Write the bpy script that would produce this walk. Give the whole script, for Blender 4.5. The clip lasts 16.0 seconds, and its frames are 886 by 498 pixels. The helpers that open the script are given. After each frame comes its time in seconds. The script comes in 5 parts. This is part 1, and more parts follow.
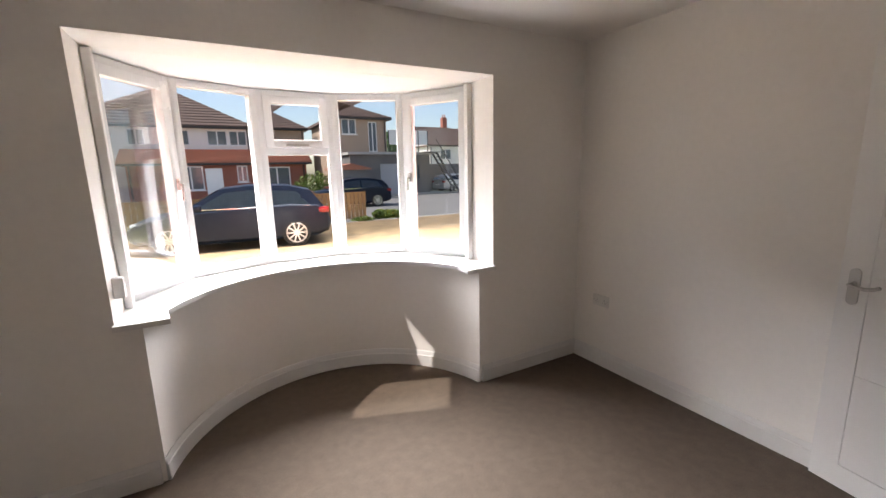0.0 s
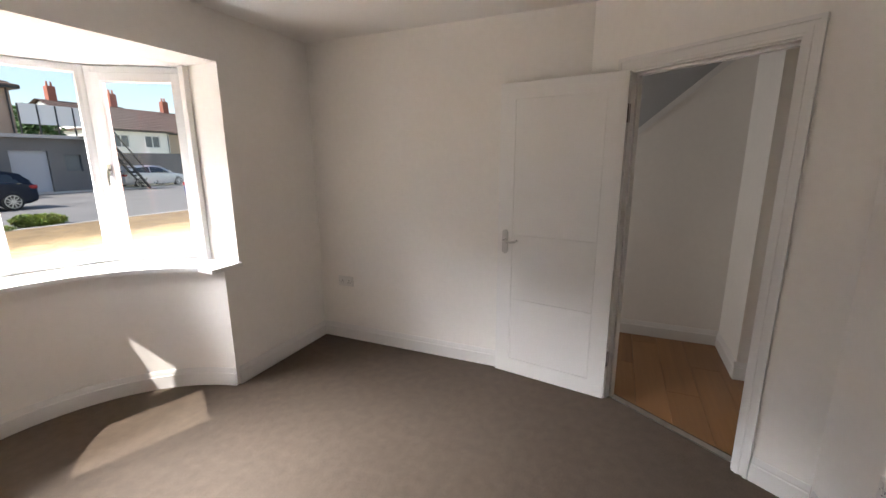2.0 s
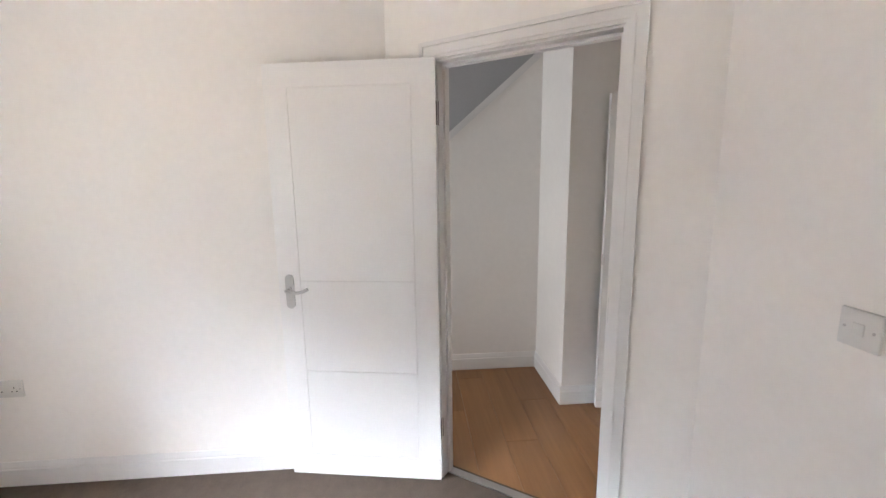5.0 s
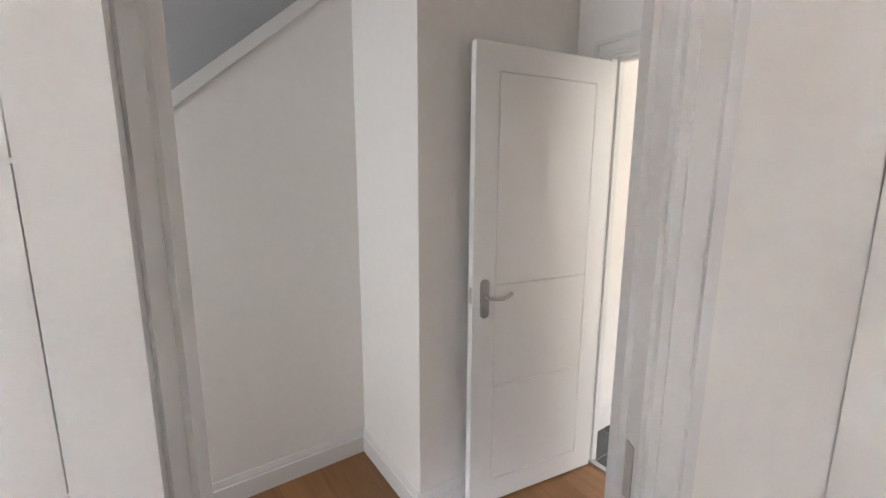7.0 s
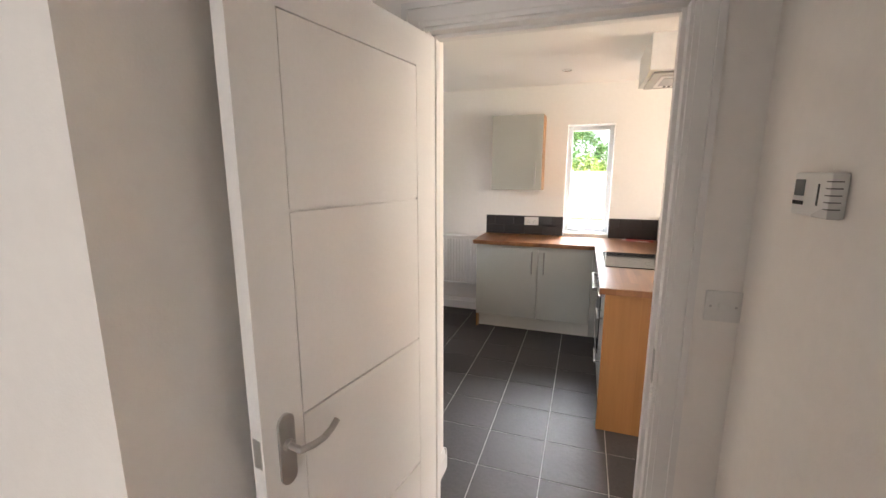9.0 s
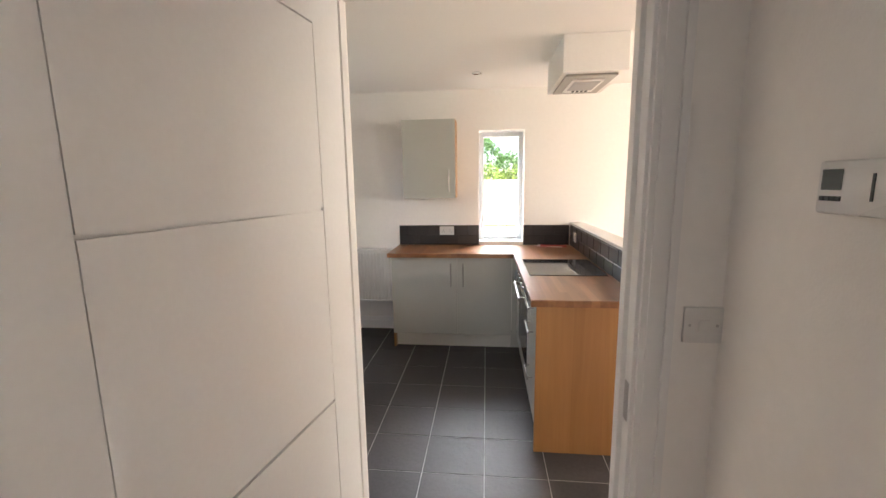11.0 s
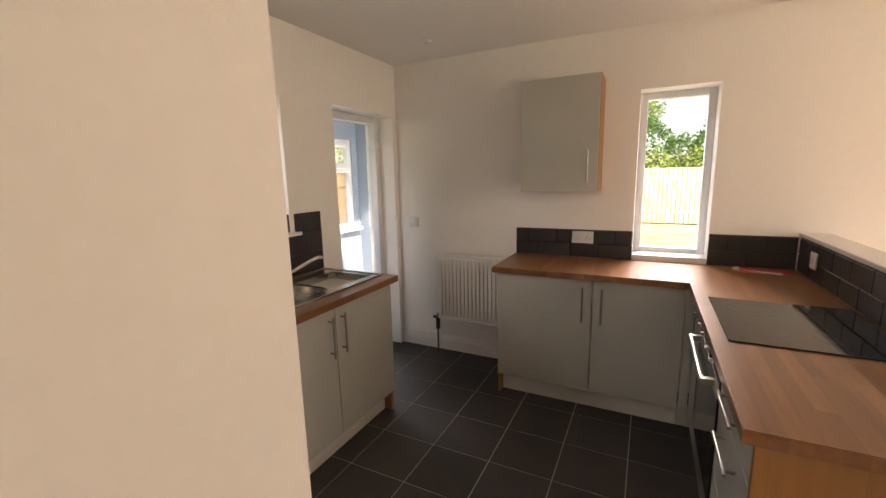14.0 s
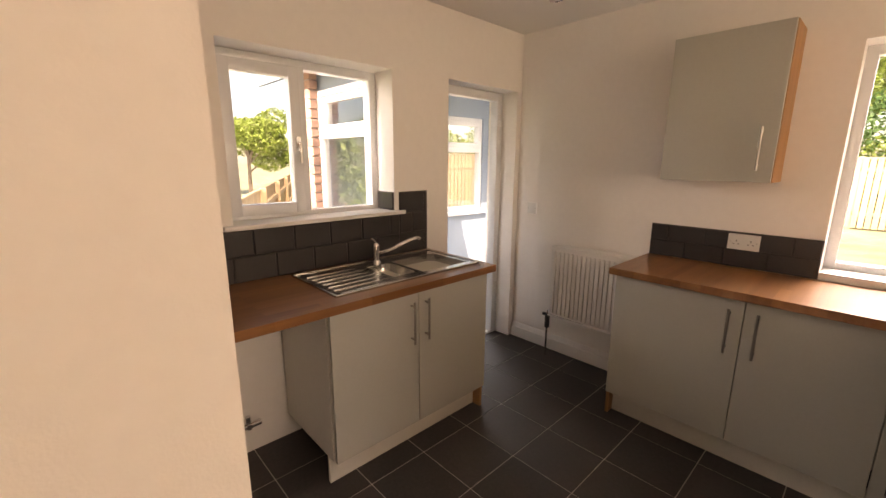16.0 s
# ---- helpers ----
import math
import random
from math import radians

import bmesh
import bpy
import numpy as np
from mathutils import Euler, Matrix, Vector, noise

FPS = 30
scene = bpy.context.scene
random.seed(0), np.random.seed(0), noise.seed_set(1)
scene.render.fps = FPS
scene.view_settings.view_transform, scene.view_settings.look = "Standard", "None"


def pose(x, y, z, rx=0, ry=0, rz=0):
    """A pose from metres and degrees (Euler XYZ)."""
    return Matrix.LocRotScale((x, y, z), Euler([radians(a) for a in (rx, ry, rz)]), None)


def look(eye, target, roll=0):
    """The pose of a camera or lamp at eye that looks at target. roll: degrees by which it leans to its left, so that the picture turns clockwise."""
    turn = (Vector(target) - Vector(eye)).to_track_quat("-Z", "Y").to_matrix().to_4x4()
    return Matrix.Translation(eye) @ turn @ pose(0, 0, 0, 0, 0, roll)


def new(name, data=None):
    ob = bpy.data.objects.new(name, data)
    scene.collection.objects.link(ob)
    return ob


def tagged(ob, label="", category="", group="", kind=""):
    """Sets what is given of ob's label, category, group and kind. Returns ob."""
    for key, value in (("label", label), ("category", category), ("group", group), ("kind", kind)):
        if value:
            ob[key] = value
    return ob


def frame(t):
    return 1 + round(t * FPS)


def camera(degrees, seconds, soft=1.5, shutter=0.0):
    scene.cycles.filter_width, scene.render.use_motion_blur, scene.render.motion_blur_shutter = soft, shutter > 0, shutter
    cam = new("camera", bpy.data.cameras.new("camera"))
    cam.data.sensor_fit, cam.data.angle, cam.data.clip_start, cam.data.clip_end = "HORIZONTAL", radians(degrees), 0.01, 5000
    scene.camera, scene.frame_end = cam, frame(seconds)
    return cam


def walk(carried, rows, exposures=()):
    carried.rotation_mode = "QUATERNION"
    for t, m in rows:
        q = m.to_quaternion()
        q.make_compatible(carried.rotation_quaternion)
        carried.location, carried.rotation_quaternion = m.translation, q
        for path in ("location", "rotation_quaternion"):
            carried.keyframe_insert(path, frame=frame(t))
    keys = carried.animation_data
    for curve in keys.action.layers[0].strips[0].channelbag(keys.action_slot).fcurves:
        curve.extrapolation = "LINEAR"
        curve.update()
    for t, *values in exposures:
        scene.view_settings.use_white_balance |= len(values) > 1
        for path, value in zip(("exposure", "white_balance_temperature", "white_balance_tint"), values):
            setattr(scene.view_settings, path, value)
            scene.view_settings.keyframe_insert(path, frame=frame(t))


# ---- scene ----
cam = camera(94.5, 16.0)
PATH = [
    (0, (3.283, 1.091, 1.506), (2.336, -0.63, 1.131), -1.3),
    (0.5, (3.413, 1.035, 1.52), (2.156, -0.469, 1.124), -1.2),
    (1, (3.522, 0.992, 1.519), (1.999, -0.238, 1.108), -0.8),
    (1.5, (3.526, 1.054, 1.509), (1.836, 0.074, 1.082), -0.6),
    (2, (3.559, 1.129, 1.512), (1.761, 0.363, 1.087), -0.3),
    (2.5, (3.568, 1.17, 1.514), (1.703, 0.571, 1.112), -0.3),
    (3, (3.556, 1.172, 1.513), (1.639, 0.733, 1.145), -0.5),
    (3.5, (3.457, 1.126, 1.502), (1.506, 0.842, 1.167), -0.6),
    (4, (3.271, 1.031, 1.496), (1.301, 0.906, 1.176), -0.5),
    (4.2, (3.191, 1.036, 1.488), (1.218, 0.949, 1.175), -0.5),
    (6.3, (2.033, 1.02, 1.465), (0.216, 1.776, 1.098), -0.1),
    (6.5, (1.919, 1.052, 1.456), (0.149, 1.913, 1.104), 0.2),
    (7, (1.671, 1.171, 1.452), (0.055, 2.298, 1.112), 0.2),
    (7.5, (1.441, 1.257, 1.483), (0.065, 2.655, 1.098), 0.0),
    (8, (1.254, 1.367, 1.503), (0.148, 2.986, 1.107), -0.0),
    (8.5, (1.131, 1.491, 1.533), (0.246, 3.239, 1.135), 0.4),
    (9, (1.017, 1.601, 1.547), (0.376, 3.46, 1.181), -0.0),
    (9.5, (0.953, 1.696, 1.566), (0.6, 3.636, 1.23), -0.8),
    (9.6, (0.945, 1.711, 1.569), (0.635, 3.658, 1.23), -1.0),
    (9.7, (0.931, 1.714, 1.565), (0.658, 3.666, 1.223), -1.2),
    (11.8, (0.888, 2.276, 1.52), (0.682, 4.241, 1.212), -0.8),
    (11.9, (0.889, 2.333, 1.533), (0.673, 4.298, 1.227), -0.8),
    (12, (0.882, 2.351, 1.51), (0.649, 4.316, 1.222), -1.3),
    (12.5, (0.863, 2.523, 1.508), (0.518, 4.475, 1.243), -1.6),
    (13, (0.86, 2.679, 1.511), (0.372, 4.599, 1.239), -1.1),
    (13.5, (0.892, 2.837, 1.519), (0.2, 4.687, 1.208), -0.4),
    (14, (0.902, 2.955, 1.494), (0.017, 4.714, 1.145), -1.3),
    (14.5, (0.862, 3.07, 1.489), (-0.14, 4.766, 1.149), -2.2),
    (15, (0.832, 3.165, 1.489), (-0.261, 4.798, 1.12), -2.5),
    (15.5, (0.869, 3.216, 1.479), (-0.367, 4.737, 1.082), -1.0),
    (16, (0.974, 3.272, 1.476), (-0.451, 4.61, 1.053), 0.3),
]
WALK_ROWS = [(t, look(eye, target, roll)) for t, eye, target, roll in PATH]
EXPOSURES = [(0, 0.6, 6600, 13), (1, 0.65, 6600, 13), (2, 1.05, 6500, 11), (3.5, 1.6, 6400, 9), (4, 2.0, 6000, 9), (7, 2.35, 5800, 8), (7.5, 2.35, 5900, 10), (9, 2.42, 6400, 12), (9.5, 2.42, 6400, 12),
             (12, 1.8, 6200, 11), (12.5, 1.48, 6100, 11), (13, 1.42, 6500, 12), (13.5, 1.43, 7100, 16), (14.5, 1.48, 8200, 19), (16, 1.57, 9000, 25)]
walk(cam, WALK_ROWS, EXPOSURES)

# ---- light ----

world = bpy.data.worlds.new("sky")
scene.world = world
world.use_nodes = True
wn = world.node_tree.nodes
sky = wn.new("ShaderNodeTexSky")
sky.sky_type, sky.sun_disc = "NISHITA", False
SUN_EL, SUN_AZ = 46.5, 109.1      # height, and compass bearing counted clockwise from +y
sky.sun_elevation, sky.sun_rotation = radians(SUN_EL), radians(SUN_AZ)
world.node_tree.links.new(sky.outputs[0], wn["Background"].inputs[0])
wn["Background"].inputs[1].default_value = 0.115
sun = new("sun", bpy.data.lights.new("sun", "SUN"))
sun.data.energy, sun.data.angle, sun.data.color = 4.0, radians(0.53), (1.0, 0.95, 0.87)
_e, _a = radians(SUN_EL), radians(SUN_AZ)
SUN_FROM = Vector((math.sin(_a) * math.cos(_e), math.cos(_a) * math.cos(_e), math.sin(_e)))
sun.matrix_world = look(SUN_FROM * 30, (0, 0, 0))


def sky_fill(name, place, aim, w, h, power, col=(0.85, 0.93, 1.0), spread=180):
    """An area lamp added to stand in for the sky's light."""
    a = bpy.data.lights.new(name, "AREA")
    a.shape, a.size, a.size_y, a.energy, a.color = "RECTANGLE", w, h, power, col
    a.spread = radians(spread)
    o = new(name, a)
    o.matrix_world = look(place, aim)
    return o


# area lamps added as sky fill; bay, french, tall, porch, sink float outside
sky_fill("sky_fill_bay", (2.7, -7.6, 6.5), (2.7, -0.8, 1.2), 15.0, 4.4, 7000, (0.96, 0.97, 1.0), 150)
sky_fill("sky_fill_french", (3.0, 10.5, 4.6), (2.8, 5.4, 0.9), 4.0, 2.2, 160, (0.95, 0.97, 1.0), 100)
sky_fill("sky_fill_tall", (0.9, 9.6, 4.3), (0.9, 5.2, 1.0), 2.5, 2.0, 95, (0.92, 0.96, 1.0), 100)
# the next two sit in wall openings out of view
sky_fill("sky_dining", (4.94, 4.3, 1.5), (0.0, 4.3, 1.5), 1.7, 1.2, 17, (1.0, 0.90, 0.78))
sky_fill("sky_front_door", (0.25, -1.125, 1.3), (0.25, 3.0, 1.2), 0.7, 1.5, 5.0, (1.0, 0.97, 0.93))
sky_fill("sky_fill_porch", (-5.2, 8.6, 4.6), (-1.6, 5.8, 1.1), 2.5, 1.8, 120, (0.74, 0.87, 1.0), 120)
sky_fill("sky_fill_sink", (-2.7, 2.4, 2.5), (-1.05, 4.7, 1.6), 1.4, 1.4, 18, (0.86, 0.93, 1.0), 140)


# ---- materials ----
def nodes_of(name):
    m = bpy.data.materials.new(name)
    m.use_nodes = True
    return m, m.node_tree.nodes, m.node_tree.links, m.node_tree.nodes["Principled BSDF"]


def surf(name, col, rough=0.6, metal=0.0, var=0.06, scale=3.0, fine=90.0, bump=0.0, bscale=250.0, stretch=(1, 1, 1), coat=0.0, rvar=0.1, pieces=0.0):
    """Colour with broad and fine variation, uneven gloss, fine relief; pieces: how much single pieces differ."""
    m, n, l, p = nodes_of(name)
    tc, mp = n.new("ShaderNodeTexCoord"), n.new("ShaderNodeMapping")
    mp.inputs["Scale"].default_value = stretch
    l.new(tc.outputs["Object"], mp.inputs[0])
    a, b = n.new("ShaderNodeTexNoise"), n.new("ShaderNodeTexNoise")
    a.inputs["Scale"].default_value, a.inputs["Detail"].default_value = scale, 3
    b.inputs["Scale"].default_value, b.inputs["Detail"].default_value = fine, 2
    for t in (a, b):
        l.new(mp.outputs[0], t.inputs["Vector"])
    s = n.new("ShaderNodeMath")
    s.operation = "ADD"
    l.new(a.outputs["Fac"], s.inputs[0])
    l.new(b.outputs["Fac"], s.inputs[1])
    last = s
    if pieces:
        oi, pm = n.new("ShaderNodeObjectInfo"), n.new("ShaderNodeMath")
        pm.operation = "MULTIPLY_ADD"
        pm.inputs[1].default_value = pieces
        l.new(oi.outputs["Random"], pm.inputs[0])
        l.new(s.outputs[0], pm.inputs[2])
        last = pm
    r = n.new("ShaderNodeMapRange")
    r.inputs["From Min"].default_value, r.inputs["From Max"].default_value = 0.6, 1.4 + pieces
    r.inputs["To Min"].default_value, r.inputs["To Max"].default_value = 1 - var * 2, 1 + var * 2
    l.new(last.outputs[0], r.inputs["Value"])
    x = n.new("ShaderNodeVectorMath")
    x.operation = "SCALE"
    x.inputs[0].default_value = col
    l.new(r.outputs[0], x.inputs["Scale"])
    l.new(x.outputs[0], p.inputs["Base Color"])
    rr = n.new("ShaderNodeMapRange")
    rr.inputs["To Min"].default_value, rr.inputs["To Max"].default_value = max(0.02, rough - rvar), min(1, rough + rvar)
    l.new(a.outputs["Fac"], rr.inputs["Value"])
    l.new(rr.outputs[0], p.inputs["Roughness"])
    p.inputs["Metallic"].default_value = metal
    p.inputs["Coat Weight"].default_value = coat
    if bump:
        c, bu = n.new("ShaderNodeTexNoise"), n.new("ShaderNodeBump")
        c.inputs["Scale"].default_value, c.inputs["Detail"].default_value = bscale, 3
        l.new(mp.outputs[0], c.inputs["Vector"])
        bu.inputs["Strength"].default_value, bu.inputs["Distance"].default_value = min(1.0, bump), 0.004
        l.new(c.outputs["Fac"], bu.inputs["Height"])
        l.new(bu.outputs[0], p.inputs["Normal"])
    return m


def wood(name, dark, light, along=1, rough=0.4, pieces=0.5, grain=14.0, coat=0.0, stave=None):
    """Wood with grain along axis 0, 1 or 2; pieces differ; stave: (length, width, rotation) of glued staves."""
    m, n, l, p = nodes_of(name)
    tc, mp, oi = n.new("ShaderNodeTexCoord"), n.new("ShaderNodeMapping"), n.new("ShaderNodeObjectInfo")
    sc = [grain, grain, grain]
    sc[along] = grain * 0.07
    mp.inputs["Scale"].default_value = sc
    off = n.new("ShaderNodeVectorMath")
    off.operation = "ADD"
    l.new(tc.outputs["Object"], off.inputs[0])
    sh = n.new("ShaderNodeMath")
    sh.operation = "MULTIPLY"
    sh.inputs[1].default_value = 7.0
    l.new(oi.outputs["Random"], sh.inputs[0])
    l.new(sh.outputs[0], off.inputs[1])
    l.new(off.outputs[0], mp.inputs[0])
    a, b = n.new("ShaderNodeTexNoise"), n.new("ShaderNodeTexNoise")
    a.inputs["Scale"].default_value, a.inputs["Detail"].default_value, a.inputs["Distortion"].default_value = 1.0, 6, 1.2
    b.inputs["Scale"].default_value, b.inputs["Detail"].default_value = 6.0, 3
    l.new(mp.outputs[0], a.inputs["Vector"])
    l.new(mp.outputs[0], b.inputs["Vector"])
    s = n.new("ShaderNodeMath")
    s.operation = "MULTIPLY_ADD"
    s.inputs[1].default_value = 0.35
    l.new(b.outputs["Fac"], s.inputs[0])
    l.new(a.outputs["Fac"], s.inputs[2])
    v = n.new("ShaderNodeMath")
    v.operation = "MULTIPLY_ADD"
    v.inputs[1].default_value = pieces * 0.4
    l.new(oi.outputs["Random"], v.inputs[0])
    l.new(s.outputs[0], v.inputs[2])
    last = v
    if stave:
        rot, br = n.new("ShaderNodeMapping"), n.new("ShaderNodeTexBrick")
        rot.inputs["Rotation"].default_value = stave[2]
        l.new(tc.outputs["Object"], rot.inputs[0])
        l.new(rot.outputs[0], br.inputs["Vector"])
        br.inputs["Color1"].default_value, br.inputs["Color2"].default_value = (0, 0, 0, 1), (1, 1, 1, 1)
        br.inputs["Mortar"].default_value = (0.3, 0.3, 0.3, 1)
        br.inputs["Scale"].default_value, br.inputs["Mortar Size"].default_value = 1.0, 0.0006
        br.inputs["Brick Width"].default_value, br.inputs["Row Height"].default_value = stave[0], stave[1]
        sv = n.new("ShaderNodeMath")
        sv.operation = "MULTIPLY_ADD"
        sv.inputs[1].default_value = 0.4
        l.new(br.outputs["Color"], sv.inputs[0])
        l.new(v.outputs[0], sv.inputs[2])
        last = sv
    r = n.new("ShaderNodeMapRange")
    r.inputs["From Min"].default_value, r.inputs["From Max"].default_value = 0.4, 1.0 + pieces * 0.4 + (0.25 if stave else 0)
    l.new(last.outputs[0], r.inputs["Value"])
    mx = n.new("ShaderNodeMix")
    mx.data_type = "RGBA"
    mx.inputs["A"].default_value, mx.inputs["B"].default_value = (*dark, 1), (*light, 1)
    l.new(r.outputs[0], mx.inputs["Factor"])
    l.new(mx.outputs["Result"], p.inputs["Base Color"])
    p.inputs["Roughness"].default_value, p.inputs["Coat Weight"].default_value = rough, coat
    bu = n.new("ShaderNodeBump")
    bu.inputs["Strength"].default_value, bu.inputs["Distance"].default_value = 0.15, 0.002
    l.new(s.outputs[0], bu.inputs["Height"])
    l.new(bu.outputs[0], p.inputs["Normal"])
    return m


def glass(name, tint=(1, 1, 1), gloss=0.5):
    m, n, l, p = nodes_of(name)
    n.remove(p)
    t, g, f, x = n.new("ShaderNodeBsdfTransparent"), n.new("ShaderNodeBsdfGlossy"), n.new("ShaderNodeFresnel"), n.new("ShaderNodeMixShader")
    t.inputs[0].default_value = (*tint, 1)
    g.inputs["Roughness"].default_value = 0.01
    f.inputs["IOR"].default_value = 1.45
    k = n.new("ShaderNodeMath")
    k.operation = "MULTIPLY"
    k.inputs[1].default_value = gloss
    l.new(f.outputs[0], k.inputs[0])
    l.new(k.outputs[0], x.inputs[0])
    l.new(t.outputs[0], x.inputs[1])
    l.new(g.outputs[0], x.inputs[2])
    l.new(x.outputs[0], n["Material Output"].inputs["Surface"])
    return m


PAINT = surf("warm white wall paint", (0.85, 0.82, 0.785), 0.75, var=0.012, scale=1.5, fine=30, bump=0.12, bscale=180)
CEIL = surf("ceiling paint", (0.86, 0.84, 0.815), 0.85, var=0.012, scale=1.2, bump=0.1, bscale=150)
# mid-grey that carries the stairwell's shade; also colours the filter and garage door
GREY_SHADE = surf("grey paint with stairwell shade", (0.42, 0.42, 0.43), 0.8, var=0.02)
TRIM = surf("white satin trim", (0.76, 0.745, 0.73), 0.35, var=0.01, rvar=0.06)
DOORW = surf("white door paint", (0.80, 0.785, 0.77), 0.38, var=0.01, bump=0.04, bscale=120, rvar=0.05)
UPVC = surf("white plastic frame", (0.72, 0.73, 0.74), 0.25, var=0.008)
PLATE = surf("white plastic plate", (0.72, 0.71, 0.69), 0.3, var=0.01)
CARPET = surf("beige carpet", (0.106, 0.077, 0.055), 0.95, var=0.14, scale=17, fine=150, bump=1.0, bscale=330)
STEEL = surf("brushed steel", (0.52, 0.51, 0.50), 0.36, 1.0, var=0.05, fine=200, stretch=(1, 12, 1))
NICKEL = surf("satin nickel bar handle", (0.36, 0.345, 0.325), 0.34, 1.0, var=0.04)
SINKSTEEL = surf("polished sink steel", (0.50, 0.49, 0.47), 0.2, 1.0, var=0.05, fine=200, rvar=0.08)
CHROME = surf("chrome", (0.75, 0.75, 0.75), 0.12, 1.0, var=0.02, rvar=0.04)
LEADGREY = surf("dull lead came", (0.20, 0.20, 0.20), 0.6, 0.4)
DARKMETAL = surf("dark bronze hinge", (0.16, 0.13, 0.11), 0.4, 1.0)
BRASS = surf("brass", (0.75, 0.5, 0.16), 0.3, 1.0)
SLATE = surf("charcoal slate tile", (0.053, 0.047, 0.047), 0.6, var=0.22, scale=6, fine=60, bump=0.35, bscale=35, rvar=0.12, pieces=0.5)
GROUT = surf("grey grout", (0.50, 0.48, 0.46), 0.9, var=0.08)
SPLASH = surf("dark glazed wall tile", (0.034, 0.031, 0.032), 0.3, var=0.08, scale=8, bump=0.12, bscale=22, rvar=0.04, pieces=0.3)
SPGROUT = surf("dark tile grout", (0.055, 0.052, 0.05), 0.9)
CABGREY = surf("grey-green matt cabinet door", (0.47, 0.47, 0.435), 0.42, var=0.015, rvar=0.05)
CARCASS = surf("pale grey carcass board", (0.62, 0.60, 0.56), 0.5, var=0.02)
PLINTH = surf("pale plinth board", (0.70, 0.68, 0.63), 0.5, var=0.02)
BUTCHER_X = wood("oak block worktop", (0.15, 0.060, 0.023), (0.335, 0.152, 0.060), 0, 0.3, 0.0, 12, 0.1, (0.42, 0.045, (0, 0, 0)))
BUTCHER_Y = wood("oak block worktop lengthwise", (0.15, 0.060, 0.023), (0.335, 0.152, 0.060), 1, 0.3, 0.0, 12, 0.1, (0.42, 0.045, (0, 0, radians(90))))
OAKPANEL = wood("oak end panel", (0.21, 0.088, 0.026), (0.43, 0.215, 0.074), 2, 0.42, 0.3, 7, 0.0, (0.17, 3.0, (radians(90), 0, 0)))
LAMINATE = wood("oak laminate plank", (0.17, 0.078, 0.028), (0.33, 0.165, 0.066), 0, 0.35, 0.7, 9)
LAMINATE_Y = wood("pale oak laminate plank", (0.28, 0.155, 0.09), (0.48, 0.29, 0.175), 1, 0.32, 0.7, 9)
BLACKGLASS = surf("black ceramic glass", (0.012, 0.012, 0.013), 0.06, var=0.02, rvar=0.02)
BLACK = surf("black plastic", (0.02, 0.02, 0.02), 0.5)
GLASS = glass("window glass")
RADW = surf("white radiator enamel", (0.78, 0.77, 0.75), 0.35, var=0.01)
PAPER = surf("printed leaflet", (0.55, 0.38, 0.36), 0.5, var=0.3, scale=30)
RED = surf("red print", (0.45, 0.04, 0.05), 0.5)
SCREEN = surf("dark grey display", (0.05, 0.055, 0.05), 0.2)
COPPER = surf("chrome pipe valve", (0.7, 0.68, 0.66), 0.2, 1.0)
FENCE_GOLD = wood("golden stained fence timber", (0.30, 0.165, 0.065), (0.50, 0.30, 0.13), 2, 0.8, 0.8, 8)
FENCE = wood("fresh fence timber", (0.44, 0.34, 0.19), (0.66, 0.54, 0.34), 2, 0.8, 0.8, 8)
FENCE_OLD = wood("weathered fence timber", (0.22, 0.15, 0.09), (0.42, 0.30, 0.17), 2, 0.85, 0.8, 8)
LAWN = surf("dry garden lawn", (0.36, 0.35, 0.21), 0.95, var=0.3, scale=1.2, fine=40, bump=1.0, bscale=90)
STRAW = surf("straw-covered gravel yard", (0.23, 0.16, 0.08), 0.95, var=0.3, scale=3, fine=30, bump=1.0, bscale=40)
ASPHALT = surf("worn asphalt", (0.16, 0.155, 0.15), 0.9, var=0.15, scale=0.6, fine=60, bump=0.5, bscale=80)
PAVING = surf("pale patio slab", (0.48, 0.45, 0.40), 0.85, var=0.1, pieces=0.4)
KERB = surf("concrete kerb", (0.40, 0.39, 0.37), 0.9, var=0.1)
RENDER_W = surf("white render", (0.78, 0.77, 0.75), 0.85, var=0.04, scale=1)
RENDER_G = surf("dark grey render", (0.15, 0.145, 0.14), 0.9, var=0.12, scale=0.8)
RENDER_B = surf("brown pebble-dash render", (0.36, 0.27, 0.205), 0.9, var=0.1, fine=40)
RENDER_T = surf("tan render", (0.42, 0.33, 0.25), 0.9, var=0.08)
BRICKRED = surf("red brick", (0.30, 0.105, 0.07), 0.85, var=0.2, scale=4, fine=20, pieces=0.6)
BRICKPALE = surf("pale pink brick", (0.42, 0.25, 0.19), 0.85, var=0.15, pieces=0.7)
MORTAR = surf("mortar", (0.45, 0.42, 0.38), 0.9)
ROOFBROWN = surf("brown concrete roof tile", (0.115, 0.075, 0.06), 0.85, var=0.15, pieces=0.4)
ROOFRED = surf("red clay roof tile", (0.38, 0.15, 0.09), 0.85, var=0.15, pieces=0.4)
DARKPANE = surf("house window pane", (0.10, 0.12, 0.14), 0.08, var=0.1)
LEAF = surf("green leaves", (0.055, 0.12, 0.025), 0.6, var=0.45, scale=1.5, fine=9)
LEAF_Y = surf("sunlit yellow-green leaves", (0.16, 0.22, 0.035), 0.6, var=0.35, scale=2, fine=9)
BARK = surf("grey-brown bark", (0.12, 0.09, 0.065), 0.9, var=0.2, bump=0.8, bscale=30)
CARBLUE = surf("dark navy car paint", (0.005, 0.009, 0.020), 0.35, var=0.02, coat=0.05, rvar=0.04)
